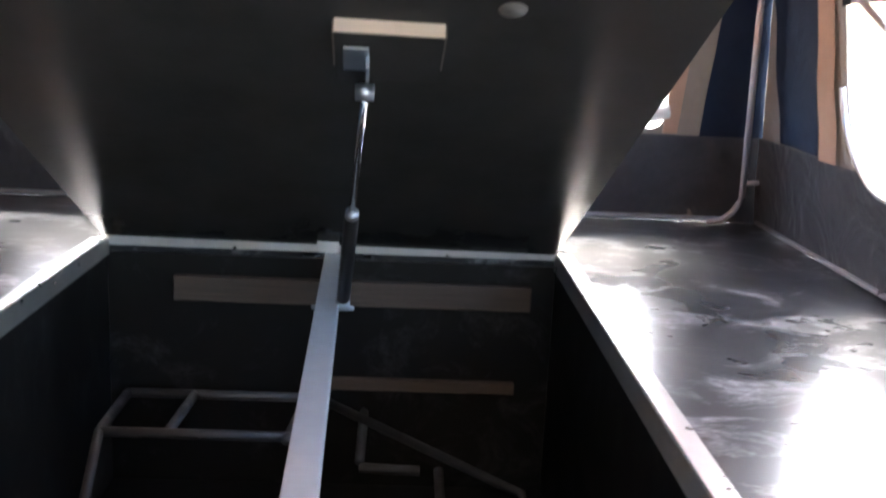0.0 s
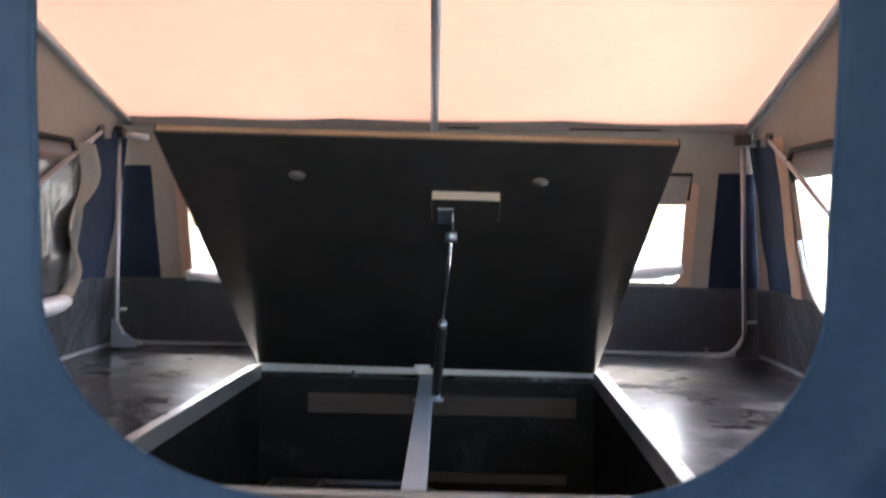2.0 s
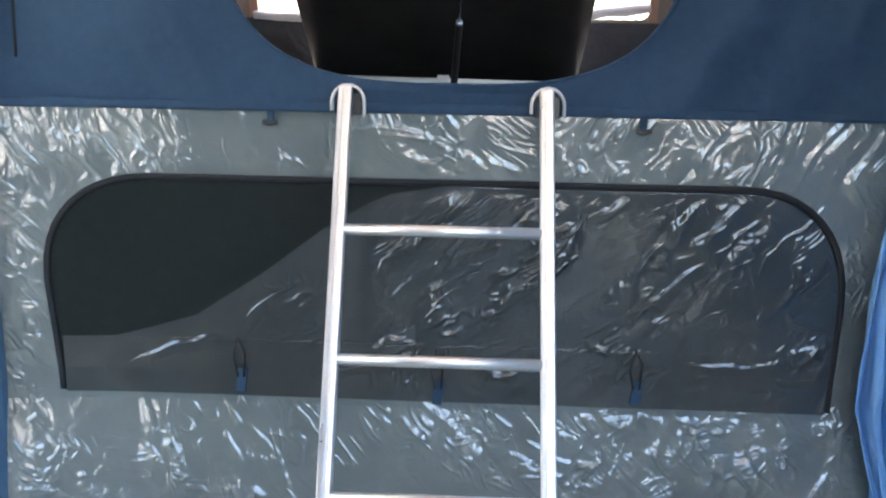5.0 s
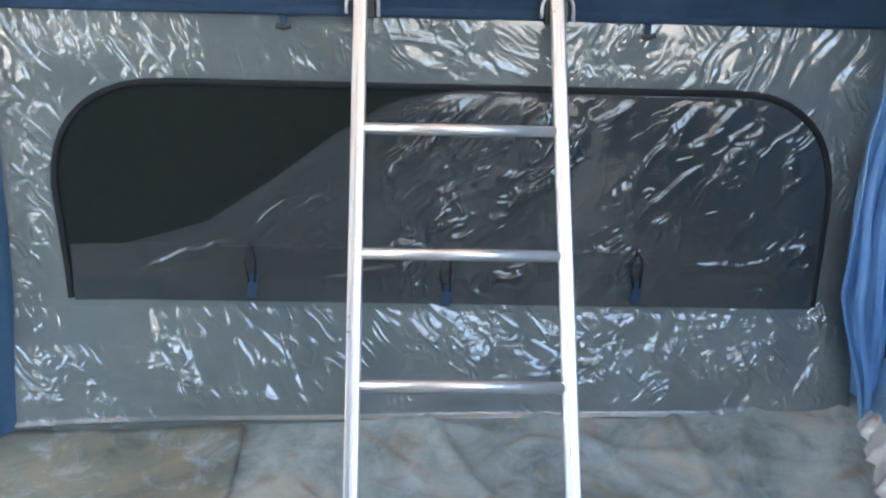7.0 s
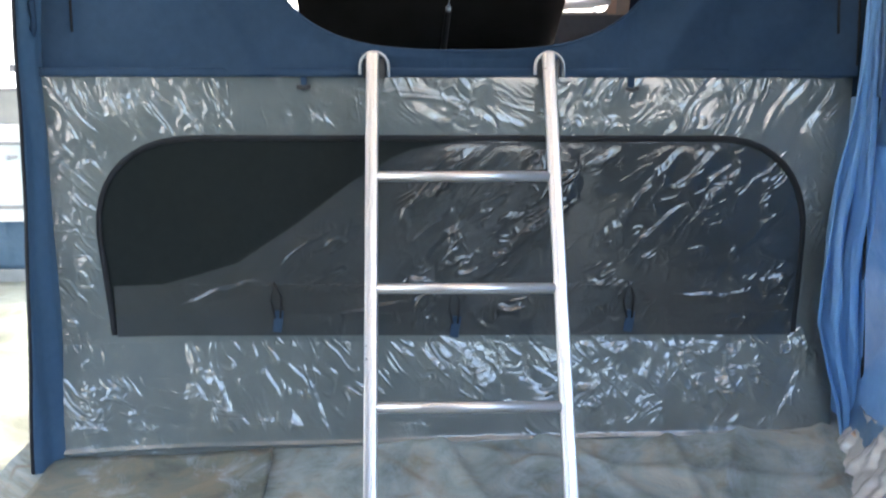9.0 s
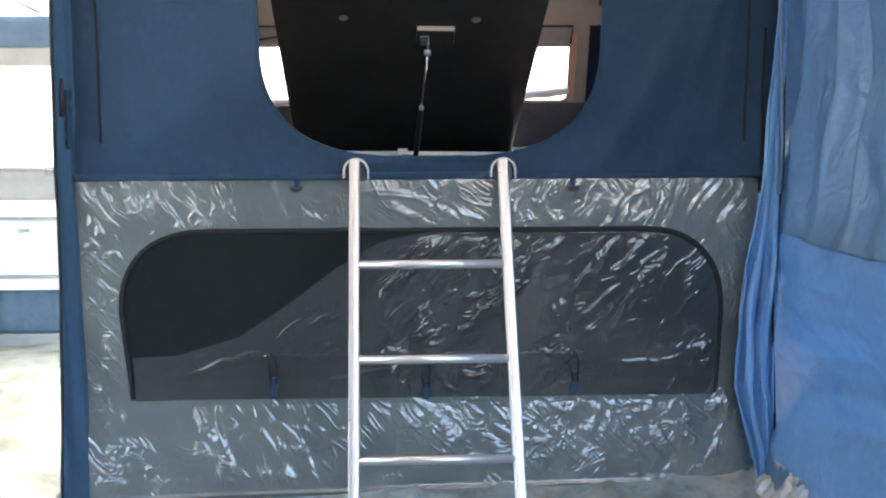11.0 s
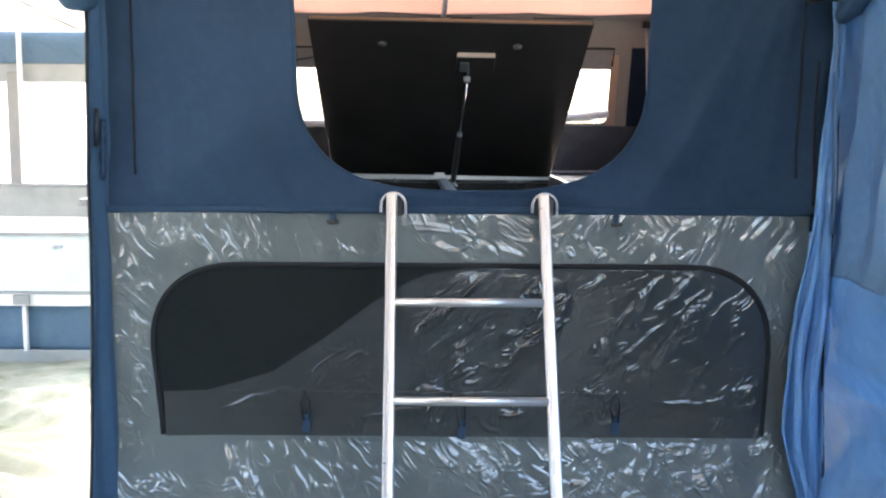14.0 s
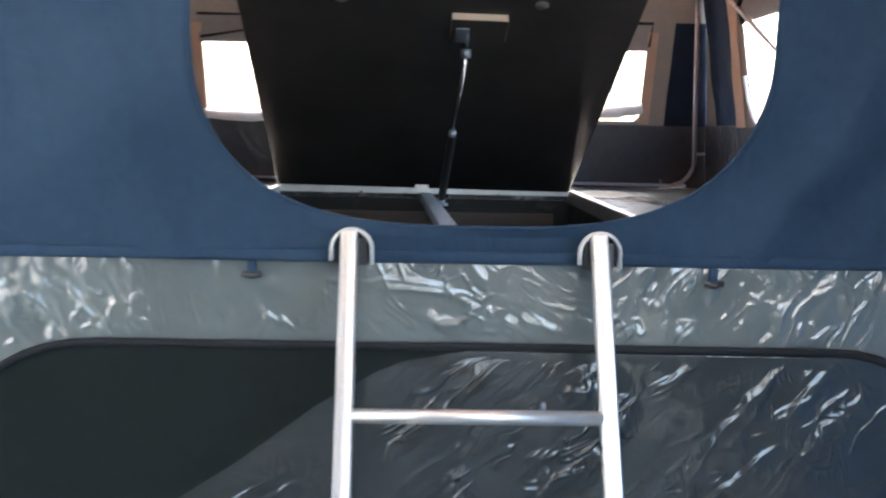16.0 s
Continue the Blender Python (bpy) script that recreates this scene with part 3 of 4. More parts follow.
        k = min(((x1 - mid[0]) / dx) if dx > 1e-6 else 1e9, ((x0 - mid[0]) / dx) if dx < -1e-6 else 1e9,
                ((z1 - mid[1]) / dz) if dz > 1e-6 else 1e9, ((z0 - mid[1]) / dz) if dz < -1e-6 else 1e9)
        outer.append((mid[0] + dx * k, mid[1] + dz * k))
    # square the four corners
    for cx, cz in ((x0, z0), (x1, z0), (x0, z1), (x1, z1)):
        i = min(range(len(outer)), key=lambda j: (outer[j][0] - cx) ** 2 + (outer[j][1] - cz) ** 2)
        outer[i] = (cx, cz)
    bm = bmesh.new()
    rows = []
    steps = 44
    for s in range(steps + 1):
        row = []
        for (xi, zi), (xo, zo) in zip(ring, outer):
            t = s / steps
            x, z = xi + (xo - xi) * t, zi + (zo - zi) * t
            fold = 0.016 * nz(x * 1.0, z * 0.6, 2.2, 3.0) + 0.016 * nz(x * 2.0 + 1.4 * z * (1 if x < 0 else -1), z * 0.5, 8.0, 3.0)
            # drag lines fanning from the foot of the opening
            fold += 0.006 * math.sin(9 * (abs(x) + 0.8 * z)) * math.exp(-((z - 1.12) / 0.12) ** 2)
            # soft diagonal pulls either side of the opening
            for off_, lean_, amp_ in ((0.60, 0.50, 0.016), (0.76, 0.30, 0.012), (0.88, 0.12, 0.012)):
                d_ = abs(x) - off_ - lean_ * (z - 1.25) - 0.02 * nz(z, off_, x, 3.0)
                fold -= amp_ * math.exp(-max(d_ / 0.10, -d_ / 0.03))
            hang = (rim_y(zi) - WALL) * (1 - t) ** 1.5 if zi > 1.18 else (rim_y(zi) - WALL) * (1 - t)
            row.append(bm.verts.new((x, WALL - 0.004 + hang + fold * min(1.0, t * 3 + 0.15), z)))
        rows.append(row)
    n = len(ring)
    for a, b in zip(rows, rows[1:]):
        for k in range(n):
            bm.faces.new((a[k], a[(k + 1) % n], b[(k + 1) % n], b[k]))
    return bm, ring


bm, ring = partition()
FACE = [tuple(v.co) for v in bm.verts]
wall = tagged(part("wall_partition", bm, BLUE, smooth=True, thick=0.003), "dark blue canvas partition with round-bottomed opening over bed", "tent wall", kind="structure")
part("binding", tube([(x, rim_y(z) - 0.004, z) for x, z in ring + ring[:1]], 0.0035, 8, cap=False, up=(0, 1, 0)), BLUE, wall, "bound edge", smooth=True)
for sx, sz, sl in ((-0.98, 1.18, 20), (0.968, 1.18, 20), (1.02, 1.10, 8)):
    pts_ = [(sx + 0.006 * nz(z, sx, 1, 3), z) for z in [sz + i * 0.06 for i in range(sl)]]
    part("seam", tube([(x, min(FACE, key=lambda p: (p[0] - x) ** 2 + (p[2] - z) ** 2)[1] - 0.004, z) for x, z in pts_], 0.0035, 8), BLACKTRIM, wall, "dark zip seam", smooth=True)
part("hem", sheet(lambda u, v: (-1.075 + 2.105 * u, skirt_y(-1.075 + 2.105 * u, 1.06) - 0.013 - 0.002 * math.sin(math.pi * v), 1.069 + 0.022 * v), 120, 4), BLUE, wall, smooth=True, thick=0.003)


# ---- side walls, bunched curtains ----
SIDEX = ((0.0, 1.010), (0.12, 1.035), (0.34, 1.095), (0.48, 1.125), (0.56, 1.118), (0.68, 1.072), (0.76, 1.062), (1.0, 1.085), (1.35, 1.095), (1.7, 1.065), (2.5, 0.98))


def tri(t):
    return abs(t % 2.0 - 1.0)


def right_wall(u, v):
    """Hangs flat above, kinks in at knee height and slopes in to the floor."""
    y = 1.10 - 1.75 * u
    z = FLOOR - 0.01 + 2.45 * v
    zz = z + 0.05 * nz(y, 0.4, 2.0, 2.2) + 0.02 * nz(y, z, 5.0, 5.0)
    x = float(np.interp(zz, [p[0] for p in SIDEX], [p[1] for p in SIDEX]))
    x += 0.014 * nz(y, z * 0.6, 4.0, 2.6)
    # hard packing creases: a lattice of flat facets, and steep diamonds higher up
    here = 0.35 + 0.65 * max(0.0, min(1.0, 0.5 + 1.6 * nz(y, z, 11.0, 3.1)))
    x += here * 0.007 * tri(y / 0.13 + 0.5 * nz(y, z, 1.0, 3.0)) + here * 0.010 * tri(z / 0.17 + 0.4 * nz(y, z, 3.0, 3.0))
    high = max(0.0, min(1.0, (z - 0.85) / 0.2)) * max(0.0, min(1.0, (1.75 - z) / 0.3))
    x += high * 0.052 * tri((y + 0.24 * z) / 0.11 + 0.5 * nz(y, z, 6.0, 2.0)) * max(0.0, min(1.0, 0.5 + 2.0 * nz(y, z * 0.5, 8.0, 3.4)))
    low = max(0.0, min(1.0, (0.9 - z) / 0.2))
    x += low * 0.030 * tri((z + 0.15 * y) / 0.10 + 0.6 * nz(y, z, 7.0, 2.5)) * max(0.0, min(1.0, 0.4 + 2.0 * nz(y, z, 9.0, 3.0)))
    return (x, y, z)


VL = 0.355                      # one wall in two blues: its lower third brighter, the light's fall put into colour
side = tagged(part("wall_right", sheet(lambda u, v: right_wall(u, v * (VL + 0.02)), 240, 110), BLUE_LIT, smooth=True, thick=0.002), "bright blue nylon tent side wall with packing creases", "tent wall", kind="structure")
part("lined_flap", sheet(lambda u, v: tuple(Vector(right_wall(u, VL + (1 - VL) * v)) - Vector((0.006 * (1 - v) ** 8, 0, 0.012 * nz(u * 9, 1.0, 3.0) * (1 - v) ** 6))), 240, 170), BLUE_DIM, side, "upper part of side wall, blue dimmed for its weaker light", smooth=True, thick=0.002)


for cx0, cx1, nm in ((0.96, 1.16, "east"), (-1.16, -1.02, "west")):
    bm = sheet(lambda u, v, a=cx0, b=cx1: (a + (b - a) * u, 0.96 + 0.02 * nz(u, v, 2.0, 4.0), -0.02 + 1.10 * v), 8, 20)
    tagged(part("wall_corner_" + nm, bm, BLUE, smooth=True, thick=0.003), "dark blue canvas closing the corner beside skirt", "tent wall", kind="structure")


def mud_flap(u, v):
    y = 0.50 - 1.15 * u
    z = FLOOR + 0.006 + 0.165 * v + 0.02 * nz(y, 1.0, 2.0, 5.0) * v
    x = 1.062 - 0.10 * (1 - v) ** 1.6 + 0.018 * nz(y, v * 0.5, 2.0, 6.0)
    x += 0.016 * (tri(y / 0.055 + 1.2 * v + 0.8 * nz(y, v, 5.0, 5.0)) - 0.5) + 0.008 * tri(y / 0.021 - 1.6 * v + nz(y, v, 7.0, 9.0))
    return (x, y, z)


tagged(part("mud_flap", sheet(mud_flap, 260, 30), SILVERPLASTIC, smooth=True, thick=0.002), "crumpled silver plastic flap along foot of side wall", "mud flap")


def curtain(x0, x1, y0, y1, z0, z1, folds, depth, lean=0.0, belly=0.0, seed=0.0):
    """A strip of cloth hanging in vertical folds between two ground points."""
    def f(u, v):
        z = z0 + (z1 - z0) * v
        along = Vector((x1 - x0, y1 - y0, 0))
        side = Vector((-along.y, along.x, 0)).normalized()
        wob = depth * math.sin(folds * math.tau * u + 1.2 * nz(z, seed, 0, 1.5)) * (0.6 + 0.4 * nz(z, u, seed, 2.0))
        squeeze = 1.0 - 0.25 * math.sin(math.pi * v) * belly
        p = Vector((x0, y0, 0)) + along * (0.5 + (u - 0.5) * squeeze) + side * wob
        return (p.x + lean * (1 - v) + 0.02 * nz(z, seed, 3.0, 1.3), p.y, z + 0.01 * nz(u * 5, seed, 0, 1))
    return sheet(f, int(folds * 12), 40)


FOLDX = ((0.06, 1.03), (0.20, 1.0), (0.32, 0.972), (0.43, 0.942), (0.65, 0.944), (0.86, 0.968), (1.07, 1.010), (1.2, 1.022), (1.7, 1.035))


def fold_edge(u, v):
    """The turned-back edge of the side wall: narrow at the top, swelling below, pinched at the floor."""
    z = 0.085 + 1.60 * v
    xl = float(np.interp(z, [p[0] for p in FOLDX], [p[1] for p in FOLDX]))
    x = xl + (1.078 - xl) * u + 0.006 * math.sin(z * 9)
    deep = (1.078 - xl) / 0.13
    ridge = math.sin(0.5 * math.pi * tri(u * 5.0 + 0.5 * math.sin(2.6 * z) + 0.5 * nz(z, u, 4.0, 2.5))) ** 0.7
    kink = 0.020 * tri(z / 0.21 + 1.5 * u + 0.8 * nz(u, z, 6.0, 3.0))
    return (x + 0.010 * nz(z, u * 3, 2.0, 5.0), 0.52 + 0.04 * u - 0.058 * deep * ridge + deep * kink, z)


door = empty("tent_door_flap", (0, 0, 0), label="blue nylon tent door flap turned back in folds at corner", category="tent door")
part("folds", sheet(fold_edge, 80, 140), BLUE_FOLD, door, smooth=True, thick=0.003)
part("upper_fold", curtain(1.0, 1.09, 0.60, 0.57, 1.02, 2.3, 2.0, 0.012, lean=0.0, seed=8.0), BLUE, door, smooth=True, thick=0.003)
part("hem", tube([(1.068 - 0.010 * (z - 0.1) + 0.008 * math.sin(z * 7), 0.515 - 0.03 * max(0.0, z - 1.0), z) for z in [1.02 + 0.05 * i for i in range(15)]], 0.008, 8, squash=(1.0, 0.6)), BLUE_LIT, door, "pale blue hem", smooth=True)
part("zip_edge", tube([(1.080 - 0.012 * (z - 0.1) + 0.008 * math.sin(z * 7), 0.535, z) for z in [0.14 + 0.06 * i for i in range(27)]], 0.004, 8), BLACKTRIM, door, smooth=True)


part("tie_knot", join(tube([(1.035, 0.455, 0.150), (1.050, 0.440, 0.128), (1.038, 0.446, 0.108)], [0.006, 0.011, 0.004], 10), tube([(1.040, 0.440, 0.128), (1.066, 0.436, 0.134)], [0.009, 0.004], 10)), SAND, door, "pale knotted tie at foot", smooth=True)


def bundle(name, a, b, r, material, label, category, seed=0.0, sag=0.0):
    """A soft roll of cloth with straps."""
    pts = []
    rad = []
    for i in range(17):
        t = i / 16
        p = Vector(a).lerp(Vector(b), t)
        p.z -= sag * math.sin(math.pi * t)
        p += Vector((0.3 * r * nz(t * 6, seed, 0), 0.3 * r * nz(t * 5, seed, 4), 0.2 * r * nz(t * 7, seed, 8)))
        pts.append(p)
        rad.append(r * (0.88 + 0.25 * nz(t * 8, seed, 2)) * (0.75 if i in (0, 16) else 1.0))
    bm = tube(pts, rad, 18)
    for v in bm.verts:
        v.co += Vector((nz(v.co.x, v.co.y, v.co.z, 22.0), nz(v.co.y, v.co.z, v.co.x, 22.0), nz(v.co.z, v.co.x, v.co.y, 22.0))) * r * 0.16
    ob = tagged(part(name, bm, material, smooth=True), label, category)
    return ob


bundle("rolled_flap", (1.045, 0.46, 1.64), (1.03, -0.45, 2.10), 0.038, BLUE_SIDE, "blue cloth flap rolled up under tent roof", "rolled flap", 1.0, 0.03)
bundle("rolled_flap", (-1.065, 0.42, 1.66), (-1.14, -0.5, 2.08), 0.050, BLUE_SIDE, "blue door flap rolled up over open doorway", "rolled flap", 6.0, 0.03)

bundle("rolled_mesh", (0.97, 0.50, 1.70), (1.04, 0.10, 1.86), 0.040, BLACKTRIM, "black insect mesh rolled up in tent corner", "rolled mesh", 3.0, 0.0)


def left_strip(u, v):
    """Side wall from behind the skirt's edge to the open doorway."""
    z = FLOOR - 0.01 + 2.4 * v
    y = 1.15 - 0.72 * u
    x = -1.050 - 0.012 * max(0.0, (0.64 - y) / 0.2) - 0.045 * (1 - v) ** 3 * max(0.0, (0.64 - y) / 0.2)
    x += 0.055 * math.exp(-z / 0.2) * math.exp(-((u - 0.80) / 0.14) ** 2)
    x += 0.010 * (tri(y / 0.045 + 0.5 * z + 0.6 * nz(y, z, 6.0, 3.0)) - 0.5)
    return (x + 0.008 * nz(y * 3, z, 4.0, 2.5), y + 0.012 * nz(z, 3.0, u, 3.0) * u, z)


left = tagged(part("wall_left", sheet(left_strip, 90, 110), BLUE_SIDE, smooth=True, thick=0.003), "blue canvas strip of side wall beside open doorway", "tent wall", kind="structure")
part("edge_binding", tube([tuple(Vector(left_strip(1.0, i / 40)) + Vector((-0.003, 0, 0))) for i in range(41)], 0.005, 8), BLACKTRIM, left, smooth=True)
part("zip_pull", tube([tuple(Vector(left_strip(0.93, v_)) + Vector((0.008, -0.004, 0))) for v_ in (0.56, 0.535, 0.515)], 0.006, 8), BLACKPLASTIC, left, smooth=True)
zf_ = [Vector(left_strip(0.90 + 0.004 * math.sin(2.1 * k), 0.475 + 0.008 * k)) + Vector((0.012, -0.006, 0)) for k in range(10)]
part("zip_flap", tube(zf_, [0.004 + 0.010 * abs(math.sin(1.3 * k)) for k in range(10)], 10, squash=(1.0, 0.6)), BLUE, left, "crumpled dark zip flap", smooth=True)
bm = pierced([(-0.35, FLOOR - 0.01), (-3.6, FLOOR - 0.01), (-3.6, 2.44), (-0.35, 2.44)], [rect(-3.2, 1.7, -2.4, 2.2)], lambda y, z: Vector((-1.13 + 0.012 * nz(y, z, 13, 2.5), y, z)))
tagged(part("wall_left_rear", bm, BLUE, smooth=True, thick=0.003), "unseen blue canvas side wall added behind doorway, opening cut for light", "tent wall", kind="structure")


# unseen walls added behind the walk; wide openings above a closed band steer the light
bm = pierced([(-0.64, FLOOR - 0.01), (-3.6, FLOOR - 0.01), (-3.6, 2.44), (-0.64, 2.44)], [rect(-3.4, 0.80, -0.72, 2.38)], lambda y, z: Vector((1.12 + 0.012 * nz(y, z, 3, 2.5), y, z)))
tagged(part("wall_right_rear", bm, BLUE, thick=0.003), "unseen dark blue canvas side wall added to shape light, with wide opening", "tent wall", kind="structure")
bm = pierced(rect(-1.13, FLOOR - 0.01, 1.12, 2.44), [rect(-0.10, 0.70, 1.05, 2.38)], lambda x, z: Vector((x, -3.6 + 0.01 * nz(x, z, 1, 3), z)))
tagged(part("wall_front", bm, BLUE, thick=0.003), "unseen dark blue canvas front wall added to shape light, with wide opening", "tent wall", kind="structure")


def annex_roof(u, v):
    x = -1.2 + 2.4 * u
    y = 0.575 - 4.3 * v
    return (x, y, 2.42 + 0.02 * nz(x, y, 2.0, 2.0) - 0.05 * math.sin(math.pi * u))


tagged(part("ceiling_annex", sheet(annex_roof, 30, 40), CREAM_SHADE, smooth=True), "unseen cream canvas roof added over the standing area, filters its light", "tent roof", kind="structure")


# ---- upper tent over the bed ----
ZB, ZT = 1.10, 1.83             # foot and eaves of the upper walls
def back_y(z):
    return 2.63 - (min(z, ZT) - ZB) * 0.33


def side_x(z, s):
    return CX + s * (1.10 - (min(z, ZT) - ZB) * 0.155)


def back_wall(x0, x1, z0, z1, off=0.0, n=14):
    def f(u, v):
        z = z0 + (z1 - z0) * v
        xa = side_x(z, -1) if x0 is None else x0
        xb = side_x(z, 1) if x1 is None else x1
        x = xa + (xb - xa) * u
        return (x, back_y(z) - off + 0.006 * nz(x, z, 5.0, 5.0) + 0.004 * nz(x, z, 9.0, 12.0), z)
    return sheet(f, 60 if x0 is None and x1 is None else 14, max(2, int(abs(z1 - z0) / 0.03)))


def side_wall(s, y0, y1, z0, z1, off=0.0):
    def f(u, v):
        y, z = y0 + (y1 - y0) * u, z0 + (z1 - z0) * v
        return (side_x(z, s) - s * (off + 0.008 * nz(y, z, 5.0 + s, 4.0) + 0.005 * nz(y, z, 9.0, 11.0)), y, z)
    return sheet(f, max(2, int(abs(y1 - y0) / 0.03)), max(2, int(abs(z1 - z0) / 0.03)))


def arch_hole(x0, x1, z0, z1, r, n=8):
    """A window outline with two rounded lower corners."""
    pts = [(x0, z1), ]
    pts += [(x0 + r - r * math.cos(radians(90 * i / n)), z0 + r - r * math.sin(radians(90 * i / n))) for i in range(n + 1)]
    pts += [(x1 - r + r * math.sin(radians(90 * i / n)), z0 + r - r * math.cos(radians(90 * i / n))) for i in range(n + 1)]
    return pts + [(x1, z1)]


to_back = lambda x, z: Vector((x, back_y(z), z))
BWIN = [(-0.885, -0.42), (0.26, 0.722)]
bm = pierced([(side_x(ZB, -1), ZB), (side_x(ZB, 1), ZB), (side_x(ZT, 1), ZT + 0.03), (side_x(ZT, -1), ZT + 0.03)], [arch_hole(a, b, 1.352, 1.605, 0.03) for a, b in BWIN], to_back)
back = tagged(part("wall_back", bm, BEIGE, thick=0.003), "beige canvas end wall over bed with two windows", "tent wall", kind="structure")
part("base_band", back_wall(None, None, ZB, 1.338, 0.006), GREY, back, "dark grey vinyl band along bed", smooth=True)
part("blue_panel", back_wall(0.817, None, 1.338, 1.705, 0.006), BLUE_SHADED, back, "blue corner panel", smooth=True)
part("blue_panel", back_wall(None, -0.995, 1.338, 1.705, 0.006), BLUE_SHADED, back, "blue corner panel", smooth=True)
for wi, (a, b) in enumerate(BWIN):
    w = tagged(new("window_%d" % (wi + 1)), "clear window in beige canvas end wall", "window", kind="structure")
    pane = part("pane", pierced(arch_hole(a - 0.005, b + 0.005, 1.347, 1.61, 0.03), [], lambda x, z: Vector((x, back_y(z) + 0.01, z))), VINYL, w)
    pane.visible_shadow = False
    out = b if b > 0 else a
    s = 1 if b > 0 else -1
    part("window_frame", join(box((min(out, out + s * 0.037), 0, 0), (max(out, out + s * 0.037), 0.006, 0.345), 0.001)), SAND, w, "pale sand webbing strip")
    w.children[-1].matrix_local = pose(0, back_y(1.342) - 0.012, 1.342, 18.3, 0, 0)
    part("flap", back_wall(a - 0.01, b + 0.01, 1.605, 1.70, 0.012), FLAPGREY, w, "grey rolled-up flap", smooth=True)
    part("zip", tube([(a - 0.012, back_y(1.70) - 0.014, 1.70), (b + 0.012, back_y(1.70) - 0.014, 1.70), (out + s * 0.004, back_y(1.64) - 0.014, 1.62)], 0.005, 8), BLACKTRIM, w)
tagged(part("awning_strut", tube([(0.56, 2.72, 1.72), (0.70, 2.74, 1.36), (1.20, 2.81, -0.035)], 0.012, 10), ZINC, smooth=True), "grey awning strut standing on ground outside end window", "awning strut")
bundle("rolled_awning", (0.24, back_y(1.37) - 0.02, 1.345), (0.725, back_y(1.39) - 0.02, 1.40), 0.028, SILVERCLOTH, "silver window cover rolled up below window", "rolled awning", 2.0)
bundle("rolled_awning", (-0.905, back_y(1.35) - 0.02, 1.348), (-0.40, back_y(1.35) - 0.02, 1.342), 0.024, SILVERCLOTH, "silver window cover rolled up below window", "rolled awning", 4.0)


def gable(y):
    """Height of the roof edge above the bed."""
    return ZT + 0.02 + (2.36 - y) * 0.262


for s, sname in ((1, "east"), (-1, "west")):
    to_side = lambda y, z, s=s: Vector((side_x(z, s), y, z))
    hole = arch_hole(0.85, 2.02, 1.30, 1.665, 0.20)
    top = [(0.74, gable(0.74)), (0.74, ZB), (2.62, ZB), (2.37, ZT + 0.02)]
    bm = pierced(top, [hole], to_side)
    sw = tagged(part("wall_" + sname, bm, BEIGE, thick=0.003), "pale beige canvas side wall over bed with window", "tent wall", kind="structure")
    part("base_band", pierced([(0.74, ZB), (0.74, 1.33), (0.85, 1.33), (1.0, 1.285), (1.6, 1.285), (1.82, 1.29), (1.95, 1.335), (2.54, 1.34), (2.62, ZB)], [],
                              lambda y, z, s=s: Vector((side_x(z, s) - s * (0.007 + 0.006 * nz(y, z, 1, 6.0)), y, z)), 0.03), GREY, sw, "dark grey vinyl band along bed", smooth=False)
    part("blue_panel", side_wall(s, 2.155, 2.40, 1.342, 1.80, 0.008), BLUE_SHADED, sw, "blue corner panel", smooth=True)
    part("webbing", side_wall(s, 2.06, 2.145, 1.335, 1.79, 0.010), SAND if s > 0 else FLAPGREY, sw, "pale webbing strip", smooth=True)
    part("flap", side_wall(s, 1.05, 2.0, 1.662, 1.72, 0.012), FLAPGREY, sw, "grey rolled-up window flap", smooth=True)
    part("zip", tube([(side_x(z, s) - s * 0.014, y, z) for y, z in ((1.0, 1.728), (1.5, 1.735), (1.97, 1.742), (2.0, 1.72), (1.985, 1.66))], 0.009, 8), BLACKTRIM, sw, "black zip", smooth=True)
    pane = part("pane", pierced(arch_hole(0.845, 2.025, 1.295, 1.67, 0.2), [], lambda y, z, s=s: Vector((side_x(z, s) + s * 0.008, y, z))), VINYL, sw)
    pane.visible_shadow = False
    edge = arch_hole(0.85, 2.02, 1.30, 1.665, 0.20)
    part("window_edge", tube([(side_x(z, s) - s * 0.012, y, z) for y, z in edge[1:-1]], 0.007, 8), SILVERCLOTH if s > 0 else SAND, sw, "pale bound window edge", smooth=True)

# blue canvas lapping over the band beside the bed, with a wavy pale edge
def east_lap(u, v):
    z = 1.108 + 0.19 * v
    y = 0.78 + (0.85 + 0.035 * math.sin(z * 48)) * u
    return (side_x(z, 1) - 0.022 - 0.006 * nz(y, z, 3, 7), y, z)


east = bpy.data.objects["wall_east"]
part("blue_lap", sheet(east_lap, 40, 14), BLUE, east, "blue canvas lap", smooth=True, thick=0.003)
part("lap_edge", tube([tuple(Vector(east_lap(1.0, i / 16)) - Vector((0.004, 0, 0))) for i in range(17)], 0.005, 8), SILVERCLOTH, east, "pale wavy edge", smooth=True)


# half-drawn dark cover and wavy curtain in the west window
def west_cover(u, v):
    z = 1.30 + 0.40 * v
    y = 1.0 + (1.06 + 0.035 * math.sin(z * 22)) * u
    return (side_x(z, -1) + 0.02 + 0.006 * nz(y, z, 3, 7), y, z)


tagged(part("window_cover", sheet(west_cover, 30, 18), GREY, smooth=True, thick=0.003), "dark grey cloth cover drawn over side window", "window cover")


def west_strip(u, v):
    z = 1.29 + 0.45 * v
    wave = 0.045 * math.sin(z * 24)
    y = 2.02 + wave + 0.075 * u
    return (side_x(z, -1) + 0.034 + 0.015 * math.sin(u * 3 + z * 14), y, z)


